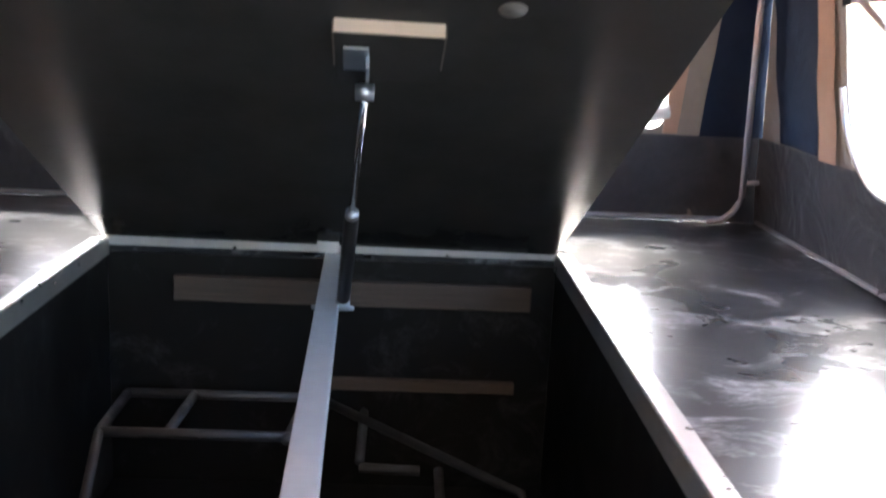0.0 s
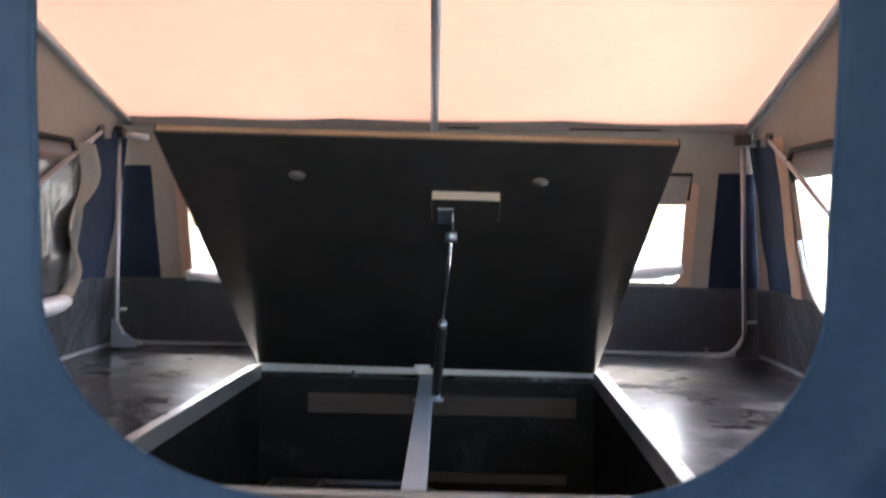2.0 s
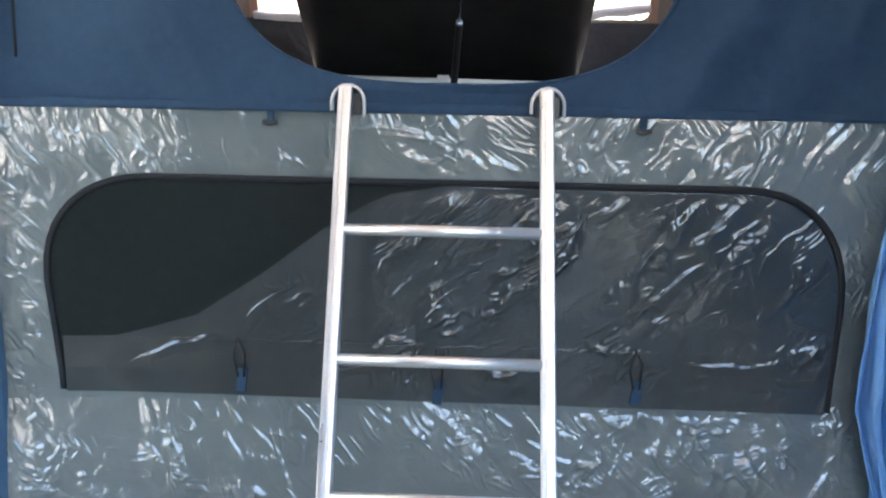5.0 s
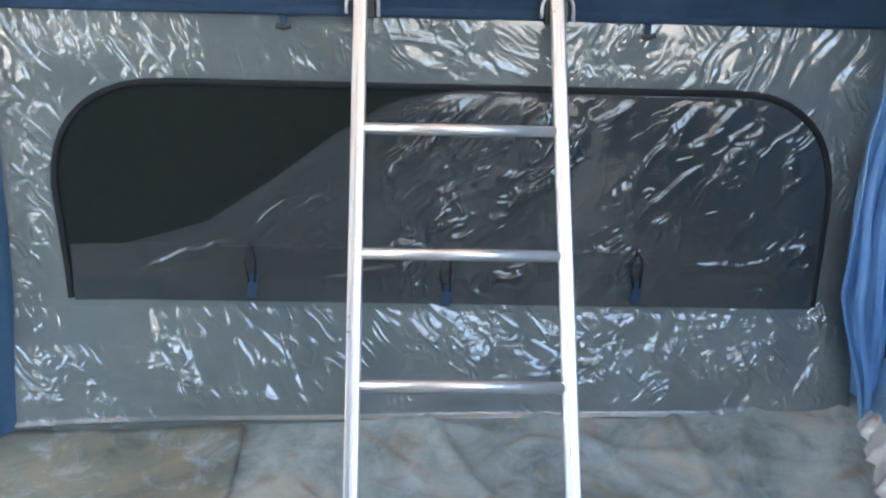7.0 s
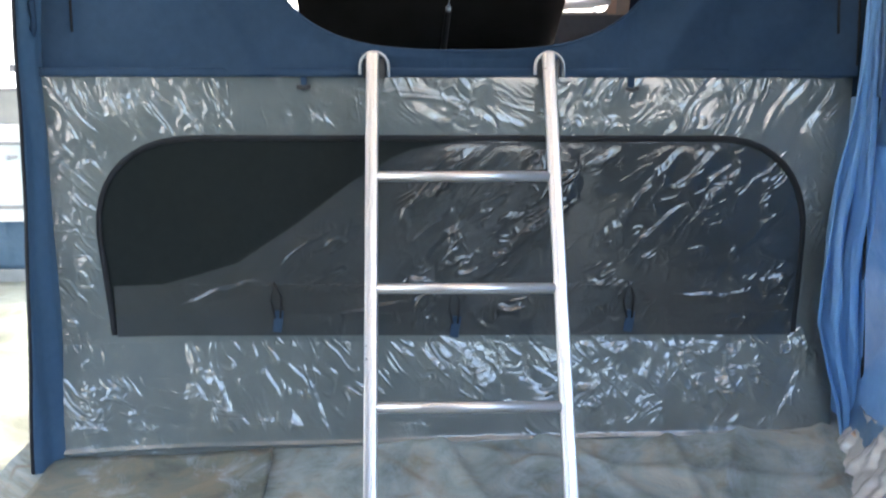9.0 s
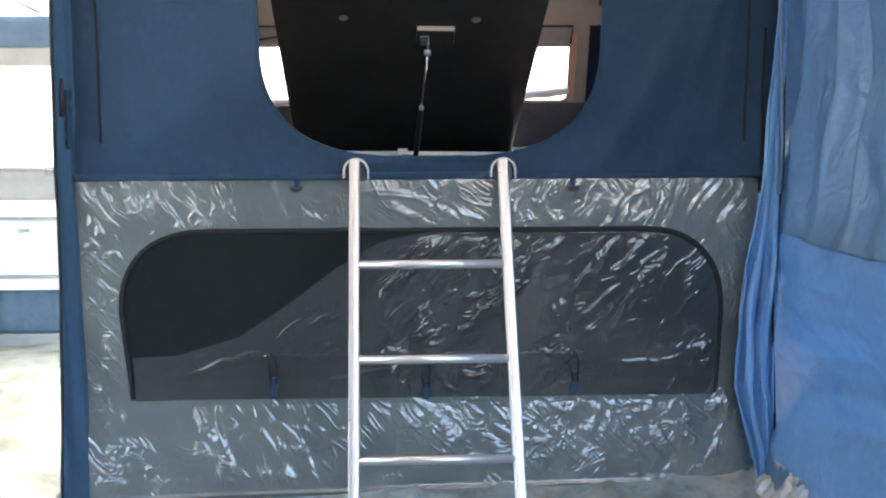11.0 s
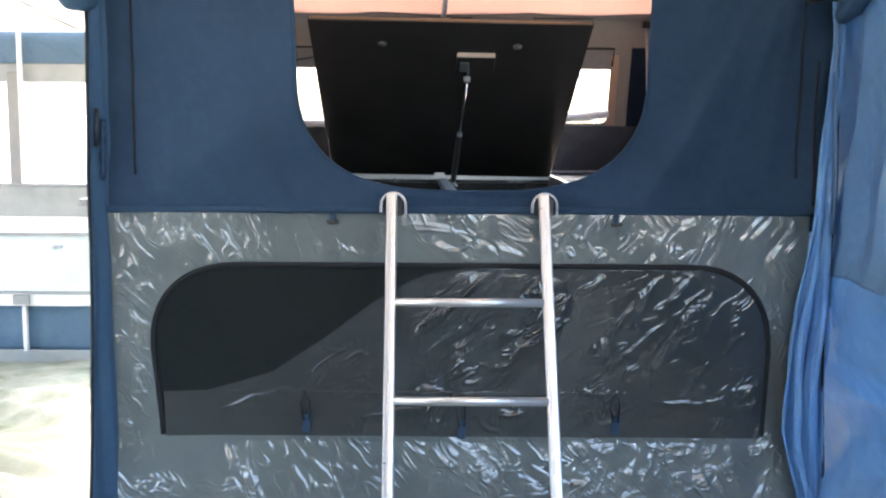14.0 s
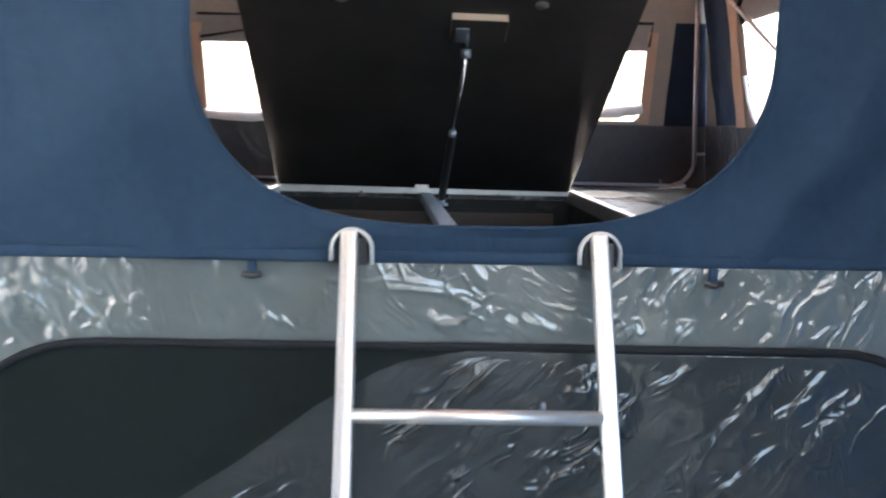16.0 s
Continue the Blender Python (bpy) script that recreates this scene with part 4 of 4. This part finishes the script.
tagged(part("curtain_edge", sheet(west_strip, 6, 30), BEIGE, smooth=True, thick=0.003), "wavy pale edge of window curtain", "curtain")
bundle("rolled_awning", (side_x(1.3, -1) + 0.05, 1.2, 1.262), (side_x(1.3, -1) + 0.05, 2.02, 1.29), 0.028, SILVERCLOTH, "silver window cover rolled up below window", "rolled awning", 9.0)
bundle("rolled_awning", (side_x(1.3, 1) - 0.03, 1.15, 1.285), (side_x(1.3, 1) - 0.03, 1.72, 1.29), 0.018, SILVERCLOTH, "silver window cover rolled up below window", "rolled awning", 12.0)


def roof_sheet(u, v):
    x = CX + (u - 0.5) * 2.0
    y = 2.385 - 1.81 * v
    z = gable(y) + 0.01 - 0.018 * abs(math.sin(math.pi * u * 2)) * math.sin(math.pi * v) + 0.006 * nz(x, y, 3.0, 3.0)
    z -= 0.010 * abs(math.sin(u * 9.0)) * math.exp(-v * 14)
    return (x, y, z)


roof = tagged(part("ceiling", sheet(roof_sheet, 60, 40), CREAM, smooth=True), "glowing cream canvas roof sloping up over bed", "tent roof", kind="structure")
part("roof_hem", sheet(lambda u, v: (CX + (u - 0.5) * 1.99, 2.375 - 0.004 * v, ZT - 0.005 + 0.045 * v + 0.006 * nz(u * 9, 2, 0)), 60, 2), FLAPGREY, roof, "grey hem along the eaves", smooth=True, thick=0.004)
for a, b in ((-0.04, 0.06), (0.34, 0.62)):
    tagged(part("eaves_strap", box((a, 2.352, ZT - 0.001), (b, 2.358, ZT + 0.004), 0.001), BLACKTRIM), "short black strap along the eaves", "strap", group="eaves straps")


# ---- tent frame ----
frame_ob = empty("tent_poles", (CX, 2.4, ZB), label="galvanised steel tent poles with clamps and braces", category="tent poles")


def fpart(name, bm, mat, label="", smooth=True):
    bmesh.ops.translate(bm, verts=bm.verts, vec=(-CX, -2.4, -ZB))
    return part(name, bm, mat, frame_ob, label, smooth)


for s in (1, -1):
    X = lambda v: CX + s * v
    topx, botx = (0.945, 0.995) if s > 0 else (0.985, 1.03)
    fpart("corner_pole", tube([(X(topx), 2.33, 1.81), (X(botx), 2.45, 1.20), (X(botx - 0.003), 2.462, 1.18), (X(botx - 0.012), 2.475, 1.155), (X(botx - 0.03), 2.50, 1.130), (X(botx - 0.055), 2.53, 1.118)], 0.0078), STEEL)
    if s < 0:
        fpart("pole_foot", box((X(botx - 0.02) - 0.018, 2.48, 1.106), (X(botx - 0.02) + 0.018, 2.53, 1.118), 0.003), DARKSTEEL)
    fpart("wing_bolt", tube([(X(botx), 2.445, 1.235), (X(botx) + 0.035, 2.44, 1.238)], 0.006, 8), STEEL)
    fpart("corner_arm", tube([(X(topx - 0.02 if s > 0 else topx + 0.01), 2.33, 1.795), (X(topx + 0.07) if s > 0 else X(topx - 0.09), 2.32 if s > 0 else 2.34, 1.787)], 0.010), STEEL)
    fpart("clamp", box((X(topx) - 0.022, 2.305, 1.785), (X(topx) + 0.022, 2.35, 1.818), 0.005), BLACKPLASTIC)
    bx = 0.985
    fpart("brace", tube([(X(bx), 2.20, 1.795), (X(bx), 1.02, 1.30)], 0.0075), STEEL)
    fpart("brace_clamp", box((X(bx) - 0.014, 2.18, 1.772), (X(bx) + 0.014, 2.23, 1.81), 0.004), DARKSTEEL)
    fpart("roof_rail", tube([(X(0.97), 2.36, gable(2.36) - 0.012), (X(0.97), 0.62, gable(0.62) - 0.012)], 0.014), STEEL if s > 0 else ZINC)
fpart("ridge_pole", tube([(CX, 2.37, 1.80), (CX + 0.002, 2.34, gable(2.34) - 0.036), (CX + 0.085, 0.62, gable(0.62) - 0.036)], 0.012), STEEL)
fpart("deck_bead", tube([(-1.10, 2.615, 1.112), (0.93, 2.615, 1.112)], 0.006, 8), STEEL, "thin metal bead")
for s in (1, -1):
    fpart("deck_bead", tube([(CX + s * 1.085, 2.58, 1.112), (CX + s * 1.085, 0.70, 1.112)], 0.006, 8), STEEL, "thin metal bead")
gus = plate([(0, 0), (0.09, 0), (0.0, 0.10)], [], 0.004, pose(-1.135, 2.47, 1.11, 90, 0, 0))
fpart("gusset", gus, ZINC, "triangular plate at pole foot", False)


# ---- bed base with storage box and hatch ----
HX0, HX1, HY0, HY1 = -0.565, 0.408, 0.74, 2.125
bed = empty("bed_base", (CX, 1.6, 0), label="black scuffed plywood bed base with open storage box", category="bed base")


def bpart(name, bm, mat, label="", smooth=False, parent=None):
    bmesh.ops.translate(bm, verts=bm.verts, vec=(-CX, -1.6, 0))
    return part(name, bm, mat, parent or bed, label, smooth)


bpart("deck", plate(rect(CX - 1.095, 0.63, CX + 1.095, 2.625), [rect(HX0, HY0, HX1, HY1)], 0.02, pose(0, 0, 1.10)), DECK)
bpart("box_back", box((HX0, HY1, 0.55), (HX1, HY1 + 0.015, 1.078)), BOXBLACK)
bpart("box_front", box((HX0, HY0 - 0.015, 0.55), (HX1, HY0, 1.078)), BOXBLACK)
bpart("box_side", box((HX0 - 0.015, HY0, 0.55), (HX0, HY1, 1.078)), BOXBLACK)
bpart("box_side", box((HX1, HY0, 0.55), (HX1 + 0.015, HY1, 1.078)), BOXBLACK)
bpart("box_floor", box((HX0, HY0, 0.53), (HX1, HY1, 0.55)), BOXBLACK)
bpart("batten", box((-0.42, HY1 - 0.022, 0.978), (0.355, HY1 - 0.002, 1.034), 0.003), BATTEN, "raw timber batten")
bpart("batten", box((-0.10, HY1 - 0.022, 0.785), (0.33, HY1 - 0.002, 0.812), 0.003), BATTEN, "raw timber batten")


def angle_rim(a, b, inward):
    """Aluminium edge profile: a flat, a raised lip and a drop into the box."""
    a, b, n = Vector(a), Vector(b), Vector(inward)
    prof = [(-0.037, 0.0), (-0.037, 0.005), (-0.017, 0.006), (-0.014, 0.012), (-0.002, 0.012), (0.0, 0.008), (0.0, -0.030), (-0.003, -0.030), (-0.003, 0.0)]
    bm = bmesh.new()
    ends = [[bm.verts.new(p + n * o + Vector((0, 0, h))) for o, h in prof] for p in (a, b)]
    k = len(prof)
    for i in range(k):
        bm.faces.new((ends[0][i], ends[0][(i + 1) % k], ends[1][(i + 1) % k], ends[1][i]))
    bm.faces.new(ends[0][::-1])
    bm.faces.new(ends[1])
    return bm


ZD = 1.1015
bpart("rim", angle_rim((HX0 + 0.004, HY0, ZD), (HX0 + 0.004, HY1, ZD), (1, 0, 0)), ALU, "aluminium edge trim")
bpart("rim", angle_rim((HX1 - 0.004, HY0, ZD), (HX1 - 0.004, HY1, ZD), (-1, 0, 0)), ALU, "aluminium edge trim")
bpart("rim", angle_rim((HX0 + 0.006, HY1 - 0.004, ZD + 0.022), (HX1 - 0.006, HY1 - 0.004, ZD + 0.022), (0, -1, 0)), ALU, "aluminium edge trim")
bpart("rim", angle_rim((HX0 + 0.006, HY0 + 0.004, ZD), (HX1 - 0.006, HY0 + 0.004, ZD), (0, 1, 0)), DARKSTEEL, "dull metal edge trim")
for x in (HX0 - 0.008, HX1 + 0.008):
    bpart("screw", tube([(x, HY1 - 0.004, 1.112), (x, HY1 - 0.004, 1.119)], [0.008, 0.006], 10), STEEL, "", True)
bpart("centre_beam", box((-0.069, HY0, 1.074), (-0.029, HY1 - 0.03, 1.099), 0.002, pose(0, 0, 0, 0, 0, 2.2)), ALUBAR, "flat aluminium bar across box")
bpart("beam_plate", box((-0.112, HY1 - 0.038, 1.1), (-0.066, HY1 + 0.006, 1.1395), 0.002), ALU)

# trailer sides under the bed, hidden behind the skirt
bpart("chassis_panel", box((CX - 1.05, 0.95, 0.35), (CX - 1.03, 2.6, 1.075)), BOXBLACK)
bpart("chassis_panel", box((CX + 1.03, 0.95, 0.35), (CX + 1.05, 2.6, 1.075)), BOXBLACK)
bpart("chassis_panel", box((CX - 1.03, 2.58, 0.35), (CX + 1.03, 2.6, 1.075)), BOXBLACK)

# folded steel frame lying in the box
rack = empty("folded_frame", (0, 0, 0.55), label="folded dark steel tube frame lying in storage box", category="metal frame")
for name, pts in (("top_tube", [(-0.50, 2.03, 0.20), (-0.10, 2.03, 0.20)]), ("top_tube", [(-0.50, 1.82, 0.20), (-0.12, 1.82, 0.20)]),
                  ("side_tube", [(-0.50, 2.03, 0.20), (-0.50, 1.82, 0.20), (-0.44, 1.50, 0.17), (-0.43, 1.3, 0.02)]), ("cross_tube", [(-0.36, 2.03, 0.2), (-0.37, 1.82, 0.2)]),
                  ("cross_tube", [(-0.12, 2.03, 0.2), (-0.14, 1.80, 0.2)]), ("leg", [(0.0, 2.05, 0.17), (0.0, 1.85, 0.15)]), ("leg", [(0.16, 1.9, 0.12), (0.17, 1.6, 0.03)]),
                  ("stay", [(-0.08, 2.04, 0.19), (0.32, 1.80, 0.12), (0.34, 1.4, 0.02)]), ("lower_tube", [(0.0, 1.85, 0.14), (0.12, 1.84, 0.14)])):
    part(name, tube([(x, y, z * 1.22) for x, y, z in pts], 0.010, 10), DARKFRAME, rack, smooth=True)
part("bag", box((-0.40, 1.35, 0.003), (-0.18, 1.75, 0.09), 0.03), BLACKTRIM, rack, "black cloth bag tied in frame")
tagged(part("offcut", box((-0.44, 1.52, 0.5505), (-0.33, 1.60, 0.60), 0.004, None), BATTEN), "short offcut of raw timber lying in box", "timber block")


# ---- hatch lid, propped open ----
lid_dir = Vector((0.031, 1.083 - 2.118, 1.694 - 1.129))
LEN = lid_dir.length
ly = lid_dir.normalized()
lx = Vector((1, 0, 0))
lx = (lx - ly * lx.dot(ly)).normalized()
lz = lx.cross(ly)               # points to the upper face when closed
LIDM = Matrix(((lx.x, ly.x, lz.x, CX), (lx.y, ly.y, lz.y, 2.118), (lx.z, ly.z, lz.z, 1.129), (0, 0, 0, 1)))
# the underside must look towards the box
down = -1.0 if lz.z > 0 else 1.0
lid = empty("hatch_lid", label="black film-faced plywood hatch lid propped open on strut", category="hatch lid")
lid.matrix_world = LIDM
HW = 0.484
holes = [circle(-0.238, 1.04, 0.0165), circle(0.240, 1.04, 0.0165)]
up0, dn0 = (0.018, 0.0) if down < 0 else (0.0, 0.018)
part("panel", plate(rect(-HW, 0, HW, LEN - 0.003), holes, 0.018, Matrix.Translation((0, 0, max(up0, dn0)))), LIDFACE, lid)
part("front_edge", box((-HW, LEN - 0.003, 0.003), (HW, LEN, 0.014)), PLYEDGE, lid, "raw plywood edge")
part("side_edge", box((-HW - 0.003, 0, 0.0), (-HW, LEN, 0.018)), LIDFACE, lid)
part("side_edge", box((HW, 0, 0.0), (HW + 0.003, LEN, 0.018)), LIDFACE, lid)
for hx in (-0.238, 0.240):
    part("finger_hole", join(tube([(hx, 1.04, 0.016), (hx, 1.04, 0.0195)], [0.0185, 0.0165], 24), tube([(hx, 1.04, 0.0205), (hx, 1.04, 0.010)], 0.0120, 24)), CAP, lid, "dull grey plastic cap in finger hole", True)
# block under the lid: below means away from the upper face
zu, zl = (0.0, -0.018) if lz.z > 0 else (0.018, 0.036)
lo_, hi_ = min(zu, zl), max(zu, zl)
block = part("strut_block", box((0.029, 0.862, lo_), (0.164, 0.993, hi_), 0.001), LIDFACE, lid, "black block screwed under lid")
part("block_edge", box((0.029, 0.993, lo_), (0.164, 0.996, hi_)), BLOCKEDGE, block, "pale raw wood edge in a shaded tone")
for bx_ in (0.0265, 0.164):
    part("block_edge", box((bx_, 0.905, lo_), (bx_ + 0.0025, 0.993, hi_)), BATTEN, block, "raw wood edge in a shaded tone")
zf = -0.021 if lz.z > 0 else 0.039
part("bracket_plate", box((0.040, 0.905, min(zf, zf + 0.003)), (0.072, 0.965, max(zf, zf + 0.003)), 0.0008), ZINC, lid, "zinc bracket")
zt = zf - 0.02 if lz.z > 0 else zf + 0.02
part("bracket_tab", box((0.069, 0.895, min(zf, zt)), (0.073, 0.945, max(zf, zt)), 0.0008), ZINC, lid)
for hx in (-0.40, 0.0, 0.40):
    part("hinge", tube([(hx - 0.05, -0.004, 0.0), (hx + 0.05, -0.004, 0.0)], 0.005, 10), STEEL, lid, smooth=True)

strut = empty("gas_strut", (-0.033, 1.711, 1.095), label="black gas strut with chrome rod holding lid", category="gas strut")
A, B = Vector((0.0, 0.0, 0.0)), Vector((0.012 + 0.033, 1.296 - 1.711, 1.498 - 1.095))
M1 = A.lerp(B, 0.50)
part("cylinder", tube([A.lerp(B, 0.03), A.lerp(B, 0.04), A.lerp(B, 0.49), M1], [0.008, 0.0115, 0.0115, 0.009], 16), BLACKPLASTIC, strut, smooth=True)
part("rod", tube([M1, A.lerp(B, 0.97)], 0.005, 12), CHROME, strut, "chrome rod", smooth=True)
part("collar", tube([A.lerp(B, 0.495), A.lerp(B, 0.515)], 0.0105, 14), ZINC, strut, smooth=True)
for p, nm in ((A, "lower_eye"), (B, "upper_eye")):
    part(nm, tube([p - Vector((0.012, 0, 0)), p + Vector((0.012, 0, 0))], 0.011, 14), ZINC, strut, smooth=True)
part("pin", tube([A - Vector((0.055, 0, 0.006)), A + Vector((0.02, 0, -0.006))], 0.004, 10), STEEL, strut, "steel cross pin", smooth=True)


# ---- ladder ----
ladder = empty("ladder", (0.0, 0.06, FLOOR), label="white-bright aluminium bunk ladder with hooked tops leaning on bed", category="ladder")
RL = (Vector((-0.222, 0.528, 1.125)), Vector((-0.213, 0.055, 0.045)))
RR = (Vector((0.222, 0.528, 1.125)), Vector((0.244, 0.060, 0.052)))
OFF = Vector((0.0, 0.06, FLOOR))


def at_z(r, z):
    t = (r[0].z - z) / (r[0].z - r[1].z)
    return r[0].lerp(r[1], t)


def rail(a, b):
    """A rounded hollow box section with a shallow groove down its face."""
    d = (b - a).normalized()
    s = Vector((1, 0, 0))
    s = (s - d * s.dot(d)).normalized()
    w = s.cross(d).normalized()
    if w.y > 0:
        w = -w
    prof = [(-0.0155, -0.009), (-0.0155, 0.007), (-0.0125, 0.011), (-0.005, 0.012), (-0.0035, 0.0105), (0.0035, 0.0105), (0.005, 0.012), (0.0125, 0.011), (0.0155, 0.007), (0.0155, -0.009), (0.011, -0.012), (-0.011, -0.012)]
    bm = bmesh.new()
    rings = [[bm.verts.new(p - OFF + s * x + w * y) for x, y in prof] for p in (a, b)]
    n = len(prof)
    for i in range(n):
        bm.faces.new((rings[0][i], rings[0][(i + 1) % n], rings[1][(i + 1) % n], rings[1][i]))
    bm.faces.new(rings[0][::-1])
    bm.faces.new(rings[1])
    return bm


for r in (RL, RR):
    part("rail", rail(*r), ALU, ladder)
    part("foot", tube([r[1] - OFF + Vector((0, 0.006, 0.012)), r[1] - OFF + Vector((0, -0.002, -0.010))], 0.0135, 12, squash=(1.2, 1.0)), GREYPLASTIC, ladder, "worn plastic foot", True)
for z in (0.83, 0.574, 0.317):
    a, b = at_z(RL, z), at_z(RR, z)
    part("rung", tube([a - OFF + Vector((0.012, 0, 0)), b - OFF - Vector((0.012, 0, 0))], 0.0125, 16, squash=(1.0, 1.0)), ALU, ladder, smooth=True)
for r, side in ((RL, 1), (RR, 1)):
    c = r[0] - OFF + Vector((0.004, 0.006, -0.030))
    arc = []
    for i in range(19):
        a = math.pi * i / 18
        arc.append(c + Vector((-0.036 * math.cos(a), 0.0, 0.036 * math.sin(a))))
    arc = [arc[0] - Vector((0, 0, 0.020))] + arc + [arc[-1] - Vector((0, 0, 0.026))]
    hook = part("hook", tube(arc, 0.005, 10, squash=(0.8, 2.4), up=(0, 1, 0)), GREYPLASTIC, ladder, "curved grey hook", True)
    part("bolt", tube([r[0] - OFF + Vector((0.0, -0.014, -0.03)), r[0] - OFF + Vector((0.0, 0.012, -0.03))], 0.005, 8), STEEL, ladder, smooth=True)
    part("hook_core", box(tuple(c + Vector((-0.028, 0.008, -0.03))), tuple(c + Vector((0.028, 0.012, 0.02))), 0.003), BLACKPLASTIC, ladder, "black inner plate")


# ---- neighbouring camper and tarp seen through the open doorway ----
NY = 3.2


def nb(x, z):
    """A point of the neighbour's front, from a nearer plane seen from the doorway side."""
    k = (NY + 2.72) / 4.92
    return (-0.04 + (x + 0.04) * k, 1.29 + (z - 1.29) * k)


camper = empty("camper_trailer", (-2.9, NY + 0.6, -0.03), label="white camper trailer with blue tent top and windows", category="camper trailer")
N0 = Vector((-2.9, NY + 0.6, -0.03))


def npart(name, x0, x1, z0, z1, y0, y1, mat, label="", bevel=0.004, parent=None):
    (a, c), (b, d) = nb(x0, z0), nb(x1, z1)
    bm = box((min(a, b), NY + y0, min(c, d)), (max(a, b), NY + y1, max(c, d)), bevel)
    bmesh.ops.translate(bm, verts=bm.verts, vec=-N0)
    return part(name, bm, mat, parent or camper, label)


npart("valance", -3.4, -1.35, 1.60, 1.74, 0.0, 0.02, BLUE_SKIRT, "blue canvas valance")
npart("valance_shade", -3.4, -1.35, 1.515, 1.60, 0.01, 0.03, GREYLEDGE, "grey flap under valance")
npart("window_post", -2.07, -2.005, 1.05, 1.56, 0.0, 0.03, FLAPGREY, "grey canvas strip between windows")
npart("window_post", -3.0, -2.92, 1.05, 1.56, 0.0, 0.03, FLAPGREY)
for pa, pb in ((-3.4, -3.0), (-2.92, -2.07), (-2.005, -1.35)):
    npart("window_pane", pa, pb, 1.05, 1.516, 0.012, 0.016, WINDOWGLARE, "added white sheet giving the window its daylight glare", 0.0)
npart("rail_pole", -3.4, -1.35, 1.738, 1.753, -0.04, -0.02, WHITEPOST, "white pole")
npart("post", -2.005, -1.985, 1.05, 1.735, -0.04, -0.02, WHITEPOST, "white pole")
npart("sill", -3.4, -1.35, 1.038, 1.052, -0.03, 0.03, DARKSTEEL)
npart("ledge", -3.4, -1.35, 0.90, 1.038, -0.02, 0.03, GREYLEDGE, "grey side rail")
npart("top_panel", -3.4, -1.35, 0.825, 0.90, -0.06, 0.03, WHITEPOST, "white rail")
npart("lip", -3.4, -1.35, 0.812, 0.825, -0.07, 0.03, GREYLEDGE)
npart("tailgate", -3.4, -1.35, 0.552, 0.812, -0.05, 0.03, WHITEPAINT, "white painted tailgate")
npart("lip", -3.4, -1.35, 0.538, 0.552, -0.06, 0.03, GREYLEDGE)
npart("bumper", -3.4, -1.35, 0.482, 0.538, -0.05, 0.03, WHITEPOST, "white bumper")
(sk0, sk2), (sk1, sk3) = nb(-3.4, 0.268), nb(-1.35, 0.482)
part("skirt_cloth", sheet(lambda u, v: (sk0 + (sk1 - sk0) * u - N0.x, NY + 0.012 * nz(u * 20, v * 1.2, 2.0) + 0.008 * nz(u * 60, v * 2, 5.0) - N0.y, sk2 + (sk3 - sk2) * v - N0.z), 160, 10), BLUE_SKIRT, camper, "wrinkled blue skirt", smooth=True, thick=0.003)
npart("stay", -2.022, -2.003, 0.27, 0.50, -0.06, -0.03, WHITEPOST, "white stay")
npart("stay_bracket", -2.06, -1.985, 0.49, 0.535, -0.07, -0.03, GREYLEDGE)
npart("base", -3.4, -1.35, 0.20, 0.268, -0.02, 0.03, GREYLEDGE, "dark base")
(lx0, lz0) = nb(-1.845, 0.760)
bm = join(tube([(lx0 - 0.03, NY - 0.065, lz0), (lx0 + 0.03, NY - 0.065, lz0 + 0.004)], 0.008, 10), tube([(lx0 - 0.012, NY - 0.05, lz0), (lx0 - 0.012, NY - 0.085, lz0)], 0.012, 10))
bmesh.ops.translate(bm, verts=bm.verts, vec=-N0)
part("latch", bm, STEEL, camper, "steel latch", True)


def nroof(u, v):
    x = -4.3 + 3.05 * u
    y = NY - 0.02 - 5.4 * v
    return (x - N0.x, y - N0.y, nb(0, 1.745)[1] + 0.28 * min(1.0, 3.5 * v) + 0.12 * v + 0.03 * math.sin(u * 7) * v + 0.01 * nz(x, y, 1, 2) - N0.z)


part("awning", sheet(nroof, 24, 40), CREAM_AWNING, camper, "cream canvas awning", smooth=True)
strap_a, strap_b = nb(-1.93, 1.985), nb(-1.72, 1.745)
bm = tube([(strap_a[0], NY - 1.2, strap_a[1] - 0.06), (strap_b[0], NY - 0.03, strap_b[1] + 0.01)], 0.012, 10)
bmesh.ops.translate(bm, verts=bm.verts, vec=-N0)
part("awning_arm", bm, DARKSTEEL, camper, "dark awning arm", True)


def tarp_at(u, v):
    x = -4.2 + 2.98 * u
    y = -1.6 + 4.8 * v
    z = 0.03 * nz(x, y, 2.0, 1.3)
    a0 = x * math.cos(0.35) + y * math.sin(0.35)
    d0 = -x * math.sin(0.35) + y * math.cos(0.35)
    z += 0.035 * abs(nz(a0 * 0.35, d0, 4.0, 5.0)) + 0.018 * abs(nz(a0 * 0.4, d0, 8.0, 12.0))
    for a, off, amp in ((1.25, 0.2, 0.05), (1.35, 1.0, 0.05), (1.15, -0.4, 0.05), (1.3, 1.5, 0.04), (1.4, 2.0, 0.03), (1.2, -1.0, 0.04), (1.28, 0.6, 0.04), (1.2, -0.1, 0.035), (1.32, 0.85, 0.03)):
        d = x * math.cos(a) + y * math.sin(a) - off + 0.12 * nz(x, y, a, 1.4)
        z += 1.5 * amp * math.exp(-(d / (0.035 if d > 0 else 0.09)) ** 2)
    # lies flat where it meets the groundsheet
    return (x, y, z * min(1.0, max(0.05, (-1.25 - x) / 0.45)))


tagged(part("tarp", sheet(tarp_at, 130, 200), TARP, smooth=True), "pale crumpled tarp spread on ground outside doorway", "tarp")
